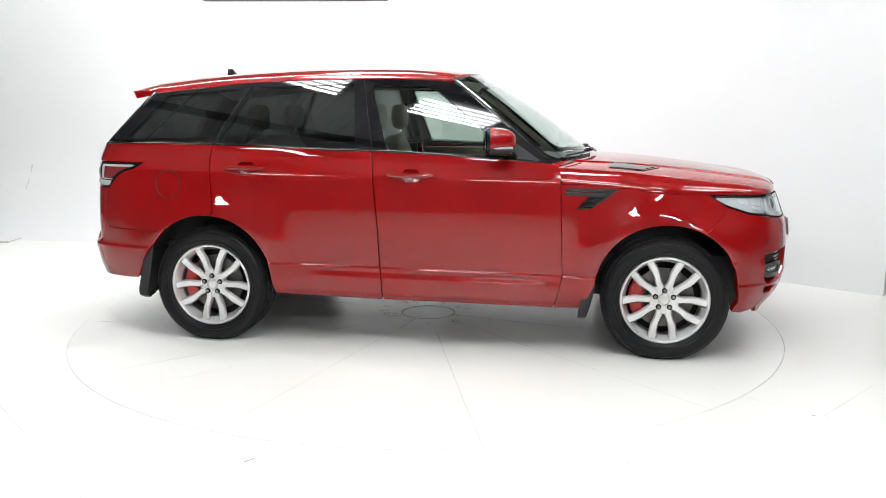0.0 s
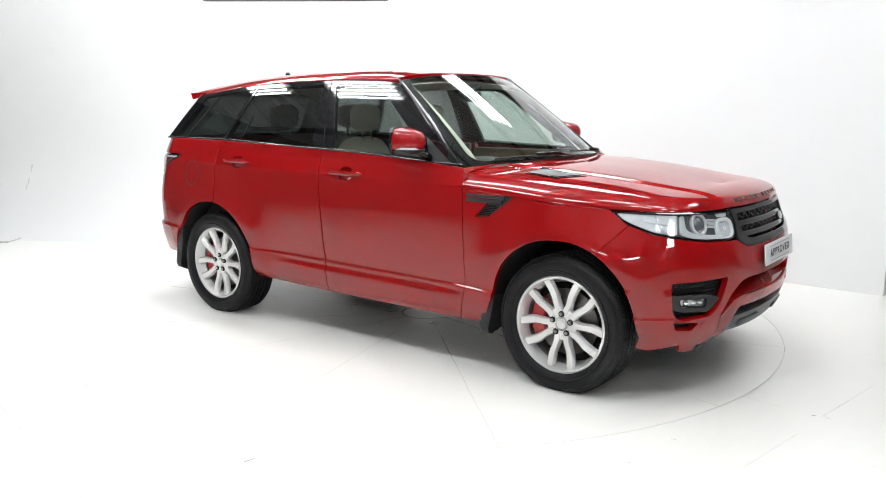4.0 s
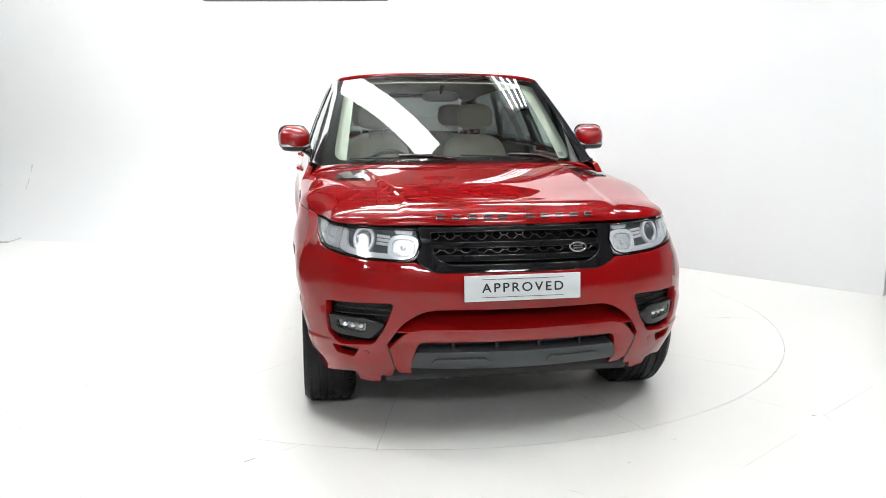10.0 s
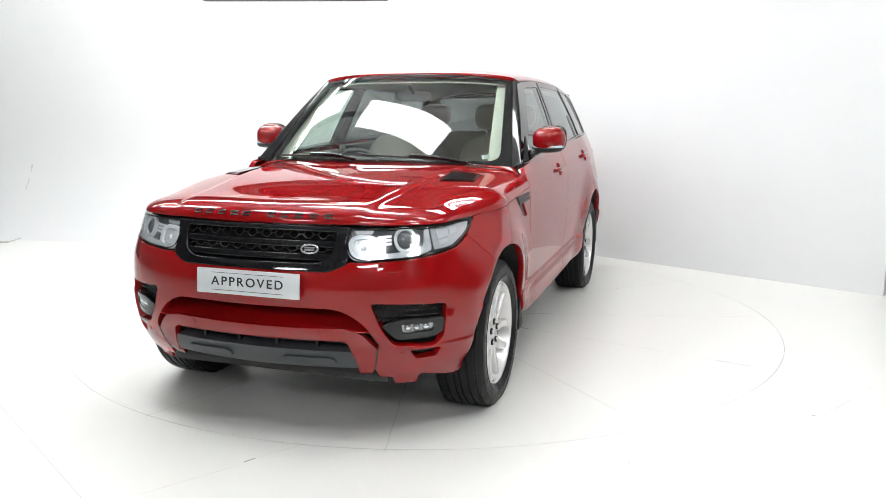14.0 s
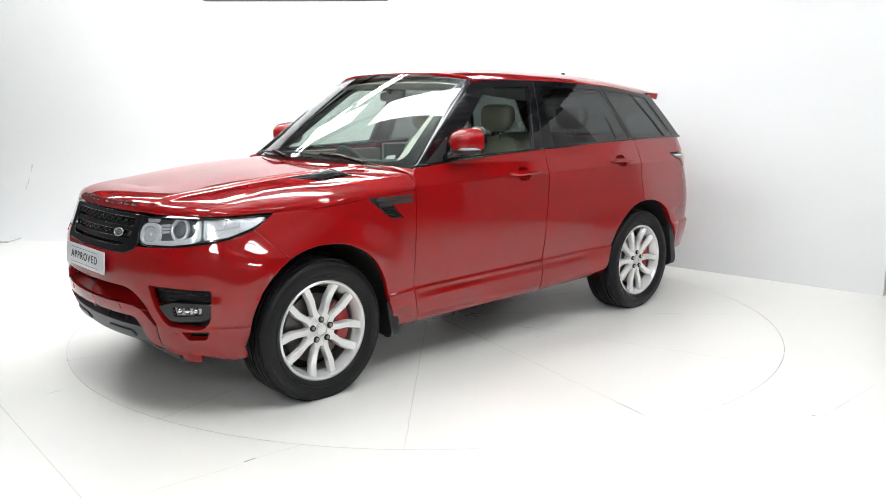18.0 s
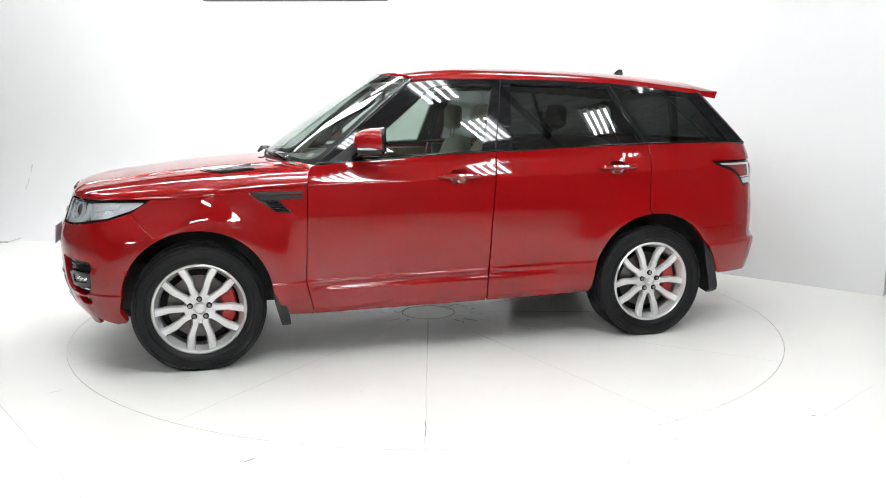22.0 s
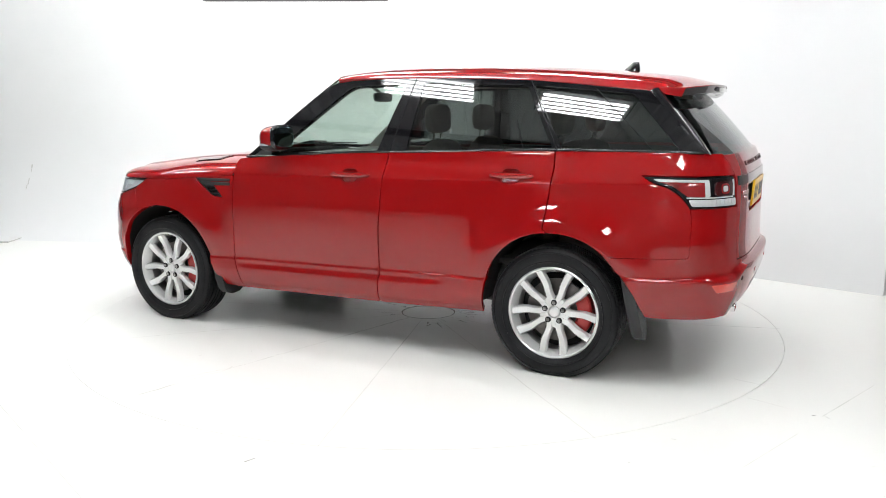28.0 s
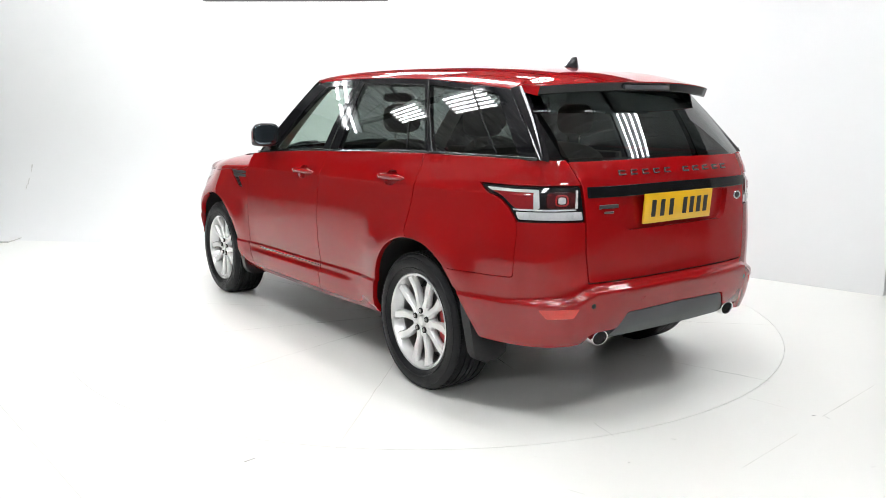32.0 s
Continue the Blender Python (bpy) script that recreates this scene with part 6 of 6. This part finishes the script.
def mirrors():
    for sg in (1, -1):
        host = PANELS["front_door"][0 if sg > 0 else 1]
        base = Matrix.Diagonal((1, sg, 1, 1)) @ Matrix.Translation((0.40, 0.982, 1.330)) @ Matrix.Rotation(radians(-12), 4, "Z") @ Matrix.Diagonal((0.93, 0.87, 1.0, 1))
        def fin(bm):
            bmesh.ops.transform(bm, matrix=base, verts=bm.verts)
            bmesh.ops.recalc_face_normals(bm, faces=bm.faces)
        root = new("door_mirror")
        root.parent = car
        tagged(root, "red door mirror with a black foot and clear indicator strip")
        bm = bmesh.new()
        rounded(bm, (0, 0, 0), (0.125, 0.112, 0.084), 2.7)
        for v in bm.verts:
            t = (v.co.x + 0.125) / 0.25
            k = 1 - 0.30 * max(0, t - 0.35) ** 1.3
            v.co.y *= k
            v.co.z = v.co.z * k + 0.0
            if v.co.z < -0.045:
                v.co.z = -0.045
            if v.co.x < -0.062:
                v.co.x = -0.062
        fin(bm)
        part("mirror_cap", bm, M_PAINT, root, "glossy red mirror cap")
        bm = bmesh.new()
        rounded(bm, (0.018, -0.004, -0.050), (0.088, 0.103, 0.028), 3.0)
        fin(bm)
        part("mirror_base", bm, M_PLASTIC, root, "black lower mirror shell")
        bm = bmesh.new()
        n = 14
        rows = []
        for i in range(n):
            a = radians(-55 + 150 * i / (n - 1))
            x, y = 0.104 * math.copysign(abs(math.cos(a)) ** 0.6, math.cos(a)) * 1.02, 0.104 * math.copysign(abs(math.sin(a)) ** 0.6, math.sin(a))
            rows.append([bm.verts.new((x, y, z)) for z in (-0.046, -0.032)])
        for a, b in zip(rows, rows[1:]):
            bm.faces.new((a[0], b[0], b[1], a[1]))
        fin(bm)
        part("indicator", bm, M_LAMPWHITE, root, "clear indicator strip")
        bm = bmesh.new()
        rounded(bm, (-0.062, 0.0, 0.008), (0.018, 0.109, 0.080), 3.4)
        fin(bm)
        part("mirror_bezel", bm, M_BLACK, root)
        bm = bmesh.new()
        rounded(bm, (-0.0795, 0.0, 0.008), (0.003, 0.097, 0.068), 3.4)
        fin(bm)
        part("mirror_pane", bm, M_MIRROR, root, smooth=False)
        bm = bmesh.new()
        tube(bm, [(0.50, sg * 0.862, 1.225), (0.47, sg * 0.90, 1.255), (0.43, sg * 0.97, 1.288)], 0.032, 12, 0.7)
        part("mirror_arm", bm, M_BLACK, root)
        # black corner plate of the window
        bm = bmesh.new()
        vs = []
        for x, z in ((0.66, 1.208), (0.50, 1.218), (0.44, 1.36)):
            p = flank(x, z)
            vs.append(bm.verts.new((x, sg * (p.y + 0.004), z)))
        f = bm.faces.new(vs)
        part("corner_plate", bm, M_PLASTIC, root, smooth=False)


def handles():
    for xa, xb, z, host in ((0.005, -0.285, 1.113, "front_door"), (-1.085, -1.355, 1.147, "rear_door")):
        cup_x = (xa + xb) / 2 + 0.005
        for sg, k in ((1, 0), (-1, 1)):
            md = (lambda d: d) if sg > 0 else flip
            sc = S(cup_x, 0)[0]
            cup = sheet(lambda a, b: body(a, b) - normal_of(body, a, b) * (0.036 * max(0, 1 - ((a - sc) / 0.066) ** 2 - ((b - (z - 0.005)) / 0.052) ** 2) ** 0.5), squircle((sc, z - 0.005), 0.066, 0.052, 36, 2.6), [], 0.002, 0.014, gap=0, edge=0.0005, sink=0.003)
            put("handle_cup", md(cup), M_PAINT, PANELS[host][k], "red recessed handle cup")
            bm = bmesh.new()
            n = 20
            rows = []
            for i in range(n):
                t = i / (n - 1)
                x = xa + (xb - xa) * t
                e = (1 - abs(2 * t - 1) ** 5) ** 0.5
                p = body(S(x, 0)[0], z)
                hz, dy = 0.004 + 0.012 * e, 0.006 + 0.026 * e
                rows.append([bm.verts.new((x, sg * (p.y + dy * b), z + hz * a)) for a, b in ((-1, 0.35), (-0.8, 0.85), (0, 1.0), (0.8, 0.8), (1, 0.35), (0.6, 0.1), (-0.6, 0.1))])
            for a, b in zip(rows, rows[1:]):
                for j in range(7):
                    bm.faces.new((a[j], a[(j + 1) % 7], b[(j + 1) % 7], b[j]))
            bm.faces.new(rows[0])
            bm.faces.new(rows[-1])
            bmesh.ops.recalc_face_normals(bm, faces=bm.faces)
            part("door_handle", bm, M_PAINT, PANELS[host][k], "red pull handle")


def side_vents():
    po = [S(*p) for p in WING_VENT]
    for sg, mp, md in LEFT_RIGHT:
        root = put("side_vent", md(sheet(body, po, [], 0.01, 0.03, gap=-0.001, edge=0.001, sink=0.012)), M_PLASTIC, car, "black side vent with two long slats")
        for (xa, za), (xb, zb), w in (((1.075, 1.034), (0.824, 1.040), 0.008), ((1.060, 1.009), (0.824, 1.014), 0.009)):
            poly = [S(xa, za + w, 0.004), S(xb, zb + w * 0.8, 0.003), S(xb, zb - w * 0.8, 0.003), S(xa, za - w, 0.004)]
            put("vent_slat", md(sheet(body, poly, [], 0.02, 0.03, gap=0, edge=0.003, sink=-0.004)), M_PLASTIC, root)
        for i in range(6):
            z = 0.986 - 0.010 * i
            x = 1.035 - 0.011 * i
            poly = [S(x, z), S(x - 0.075, z), S(x - 0.075, z - 0.004), S(x, z - 0.004)]
            put("vent_rib", md(sheet(body, poly, [], 0.01, 0.03, gap=0, edge=0.001, sink=0.007)), M_BLACK, root)


def hood_xy(x, y):
    """Point and normal on the bonnet's top over x, y."""
    best = None
    for i in range(0, 61):
        s = S(0.80, 0)[0] * i / 60
        for j in range(4, 40):
            p = hood(s, j / 40)
            d = (p.x - x) ** 2 + (p.y - y) ** 2
            if best is None or d < best[0]:
                best = (d, s, j / 40)
    hs, hr = S(0.80, 0)[0] / 60, 1 / 40
    for _ in range(7):
        hs, hr = hs / 2, hr / 2
        for ds in (-hs, 0, hs):
            for dr in (-hr, 0, hr):
                p = hood(best[1] + ds, min(1, max(0.02, best[2] + dr)))
                e = (p.x - x) ** 2 + (p.y - y) ** 2
                if e < best[0]:
                    best = (e, best[1] + ds, min(1, max(0.02, best[2] + dr)))
    _, s, r = best
    d = hood(s + 0.01, r) - hood(s - 0.01, r)
    e = hood(s, r + 0.01) - hood(s, r - 0.01)
    n = e.cross(d).normalized()
    p = hood(s, r)
    return Vector((x, y, p.z - (n.x * (x - p.x) + n.y * (y - p.y)) / n.z)), n


HOOD_VENT = [Vector(p) for p in ((1.40, 0.615), (1.10, 0.585), (1.08, 0.745), (1.29, 0.765))]


def bonnet_bits():
    # black louvred inserts near the windscreen
    for sg in (1, -1):
        root = new("bonnet_vent")
        root.parent = car
        tagged(root, "gloss black louvred bonnet insert")
        for nm, k, lift, th in (("vent_frame", 0.0, 0.004, 0.012), ("vent_panel", 0.14, 0.0065, 0.002)):
            V, faces = [], []
            n = 5
            for i in range(n):
                for j in range(n):
                    u, v = k / 2 + (1 - k) * i / (n - 1), k / 2 + (1 - k) * j / (n - 1)
                    p = HOOD_VENT[0].lerp(HOOD_VENT[1], u).lerp(HOOD_VENT[3].lerp(HOOD_VENT[2], u), v)
                    q, nn = hood_xy(p.x, p.y)
                    q = q + nn * lift
                    V.append(Vector((q.x, sg * q.y, q.z)))
            for i in range(n - 1):
                for j in range(n - 1):
                    faces.append((i * n + j, i * n + j + 1, (i + 1) * n + j + 1, (i + 1) * n + j))
            rim = [i * n for i in range(n)] + [(n - 1) * n + j for j in range(1, n)] + [i * n + n - 1 for i in range(n - 2, -1, -1)] + [j for j in range(n - 2, 0, -1)]
            b0 = len(V)
            V += [V[i] - Vector((0, 0, th)) for i in rim]
            for i in range(len(rim)):
                j = (i + 1) % len(rim)
                faces.append((rim[i], rim[j], b0 + j, b0 + i))
            mesh_ob(nm, V, faces, M_BLACK, root, smooth=False)
    # cowl between bonnet and windscreen
    s1 = S(0.80, 0)[0]

    def bridge(v, t, dip, lower):
        h = hood(math.copysign(s1, v) if v else s1, abs(v))
        h = Vector((h.x + 0.01, h.y, h.z - lower))
        p = h.lerp(screen(0.84 * v, 0.0), t)
        return p - Vector((0, 0, dip * math.sin(t * math.pi)))
    for nm, v0, v1, n, dip, lower, material, lab in (("cowl", -0.66, 0.66, 31, 0.022, 0.012, M_PLASTIC, "black plastic cowl under the windscreen"),
                                                     ("cowl_corner", 0.655, 1.0, 13, -0.004, 0.002, M_PAINT, ""), ("cowl_corner", -1.0, -0.655, 13, -0.004, 0.002, M_PAINT, "")):
        V, faces = [], []
        for i in range(n):
            for t in (0.0, 0.25, 0.5, 0.75, 1.0):
                V.append(bridge(v0 + (v1 - v0) * i / (n - 1), t, dip, lower))
        for i in range(n - 1):
            for j in range(4):
                faces.append((i * 5 + j, i * 5 + j + 1, (i + 1) * 5 + j + 1, (i + 1) * 5 + j))
        mesh_ob(nm, V, faces, material, car, lab)
    # wipers parked low on the screen
    for ya, yb in ((0.62, -0.02), (-0.05, -0.66)):
        root = new("wiper")
        root.parent = car
        tagged(root, "black windscreen wiper")
        bm = bmesh.new()
        pts = []
        for i in range(12):
            t = i / 11
            y = ya + (yb - ya) * t
            p = screen(y, -0.005 + 0.03 * t)
            nn = normal_of(screen, y, 0.05)
            pts.append(p + Vector((0.25, 0, 0.3)) * 0.05)
        tube(bm, pts, 0.006, 6)
        part("wiper_blade", bm, M_PLASTIC, root)
        bm = bmesh.new()
        p0 = screen(ya * 0.98, -0.02) + Vector((0.02, 0, 0.02))
        tube(bm, [p0, pts[3] + Vector((0.01, 0, 0.014)), pts[6] + Vector((0, 0, 0.01))], 0.010, 6)
        part("wiper_arm", bm, M_BLACK, root)


def flaps():
    for sg in (1, -1):
        for x, z0, z1, lean in ((0.985, 0.46, 0.225, -0.055), (-1.900, 0.66, 0.255, -0.085)):
            bm = bmesh.new()
            rows = []
            n = 16
            for i in range(n):
                t = i / (n - 1)
                z = z0 + (z1 - z0) * t
                w1 = 0.962 - 0.012 * t
                k = max(0.0, (z1 + 0.07 - z) / 0.07)
                cut = 0.07 * (1 - math.sqrt(max(0, 1 - k * k)))
                w0, w1 = 0.72 + cut, w1 - cut
                xx = x + lean * t ** 1.3
                rows.append([bm.verts.new((xx + dx, sg * y, z)) for y, dx in ((w0, 0.006), (w1 - 0.05, 0.010), (w1, 0.030), (w1 + 0.004, 0.0), (w1, -0.034 * (1 - 0.4 * k)), (w0, -0.006))])
            for a, b in zip(rows, rows[1:]):
                for j in range(6):
                    bm.faces.new((a[j], a[(j + 1) % 6], b[(j + 1) % 6], b[j]))
            bm.faces.new(rows[0])
            bm.faces.new(rows[-1])
            bmesh.ops.recalc_face_normals(bm, faces=bm.faces)
            part("mud_flap", bm, M_PLASTIC, car, "black rubber mud flap")


def seat(x, y, rear=False, w=0.52, dark=False):
    root = new("rear_seat" if rear else "front_seat")
    root.parent = car
    root.matrix_basis = Matrix.Translation((x, y, 0))
    tagged(root, "beige leather seat with a headrest")
    le = M_LEATHER
    bm = bmesh.new()
    rounded(bm, (0.22, 0, 0.74), (0.27, w / 2, 0.09), 3.5)
    part("cushion", bm, le, root)
    bm = bmesh.new()
    rounded(bm, (-0.10, 0, 1.03), (0.085, w / 2, 0.33), 3.4, m=Matrix.Translation((-0.06, 0, 0)) @ Matrix.Translation((0, 0, 0.74)) @ Matrix.Rotation(radians(-14), 4, "Y") @ Matrix.Translation((0, 0, -0.74)))
    part("backrest", bm, le, root)
    for hy in ((0,) if not rear else (-w / 4 - 0.05, w / 4 + 0.05)):
        bm = bmesh.new()
        rounded(bm, (-0.255, hy, 1.455), (0.055, 0.135, 0.095), 3.2)
        part("headrest", bm, le, root)
        for py in (-0.05, 0.05):
            bm = bmesh.new()
            tube(bm, [(-0.24, hy + py, 1.28), (-0.255, hy + py, 1.40)], 0.007, 6)
            part("headrest_post", bm, M_CHROME, root)
    return root


def interior():
    seat(-0.22, 0.38)
    seat(-0.22, -0.38)
    seat(-1.08, 0.0, True, 1.30)
    bm = bmesh.new()
    box(bm, (-2.2, -0.80, 0.60), (0.95, 0.80, 0.64), 0.02)
    part("cabin_floor", bm, M_CARPET, car, "dark carpet")
    bm = bmesh.new()
    box(bm, (-2.25, -0.78, 0.63), (-1.45, 0.78, 1.17), 0.04)
    part("luggage_cover", bm, M_CARPET, car, "dark luggage cover")
    # dashboard
    bm = bmesh.new()
    rounded(bm, (0.62, 0, 1.03), (0.30, 0.80, 0.165), 4.0, 36, 18)
    part("dashboard", bm, M_LEATHER_D, car, "dark dashboard")
    bm = bmesh.new()
    rounded(bm, (0.52, -0.37, 1.16), (0.14, 0.20, 0.055), 2.8)
    part("binnacle", bm, M_LEATHER_D, car)
    bm = bmesh.new()
    box(bm, (-0.25, -0.13, 0.62), (0.45, 0.13, 0.92), 0.03)
    part("centre_console", bm, M_WOODTRIM, car, "brown centre console")
    # steering wheel on the right
    root = new("steering_wheel")
    root.parent = car
    root.matrix_basis = pose(0.245, -0.37, 1.07, 0, -68, 0)
    tagged(root, "dark leather steering wheel")
    bm = bmesh.new()
    tube(bm, [(0.185 * math.cos(t), 0.185 * math.sin(t), 0) for t in [2 * math.pi * i / 40 for i in range(40)]], 0.016, 8, closed=True)
    part("steering_rim", bm, M_LEATHER_D, root)
    bm = bmesh.new()
    rounded(bm, (0, 0, -0.02), (0.075, 0.085, 0.03), 2.6)
    part("steering_boss", bm, M_LEATHER_D, root)
    for a in (0, 180, -90):
        bm = bmesh.new()
        tube(bm, [(0.06 * math.sin(radians(a)), 0.06 * math.cos(radians(a)), -0.01), (0.18 * math.sin(radians(a)), 0.18 * math.cos(radians(a)), 0)], 0.014, 6)
        part("steering_spoke", bm, M_CHROME, root)
    # door cards, pillar trims, mirror
    for sg in (1, -1):
        for x0, x1 in ((0.62, -0.36), (-0.42, -1.30)):
            bm = bmesh.new()
            y = sg * 0.835
            box(bm, (x1, min(y, y + sg * 0.03), 0.62 if x0 > 0 else 0.90), (x0, max(y, y + sg * 0.03), 1.205 if x0 > 0 else 1.235), 0.012)
            part("door_card", bm, M_LEATHER, car, "beige inner door card")
            bm = bmesh.new()
            box(bm, (x1, min(sg * 0.80, sg * 0.84), 1.11), (x0, max(sg * 0.80, sg * 0.84), 1.20 if x0 > 0 else 1.23), 0.012)
            part("door_top_roll", bm, M_WOODTRIM if x0 > 0 else M_LEATHER_D, car)
        for ca, cb in ((lambda t: screen(0.685 - 0.12 * t, t), lambda t: screen(0.80 - 0.13 * t, t)),):
            V = []
            for i in range(14):
                t = 0.04 + 0.94 * i / 13
                a, b = ca(t), cb(t)
                for p in (a, b):
                    V.append(Vector((p.x - 0.05, sg * p.y, p.z - 0.035)))
            mesh_ob("pillar_trim", V, [(2 * i, 2 * i + 1, 2 * i + 3, 2 * i + 2) for i in range(13)], M_HEADLINE, car, "cream pillar trim")
    bm = bmesh.new()
    rounded(bm, (0.17, 0, 1.60), (0.02, 0.125, 0.035), 3.5)
    im = part("interior_mirror", bm, M_PLASTIC, car, "black interior mirror")
    bm = bmesh.new()
    tube(bm, [(0.18, 0, 1.62), (0.25, 0, 1.67)], 0.012, 6)
    part("mirror_stem", bm, M_PLASTIC, im)
    # sticker low in the windscreen corner
    bm = bmesh.new()
    vs = []
    for y, t in ((0.66, 0.06), (0.70, 0.075), (0.69, 0.11), (0.65, 0.095)):
        p = screen(y, t) - Vector((0.008, 0, 0.008))
        vs.append(bm.verts.new(p))
    bm.faces.new(vs)
    part("sticker", bm, M_LAMPWHITE, car, "small pale sticker inside the windscreen", smooth=False)


headlamps()
grille()
plates()
fog_lamps()
tail_lamps()
mirrors()
handles()
side_vents()
bonnet_bits()
flaps()
interior()


def motions():
    walk(table, [(t, pose(0, 0, 0, 0, 0, a)) for t, a in enumerate(TURN)])
    walk(car, [(t, Matrix.Rotation(radians(a), 4, "Z") @ Matrix.Translation((OFF_X, OFF_Y, 0))) for t, a in enumerate(TURN)])


motions()
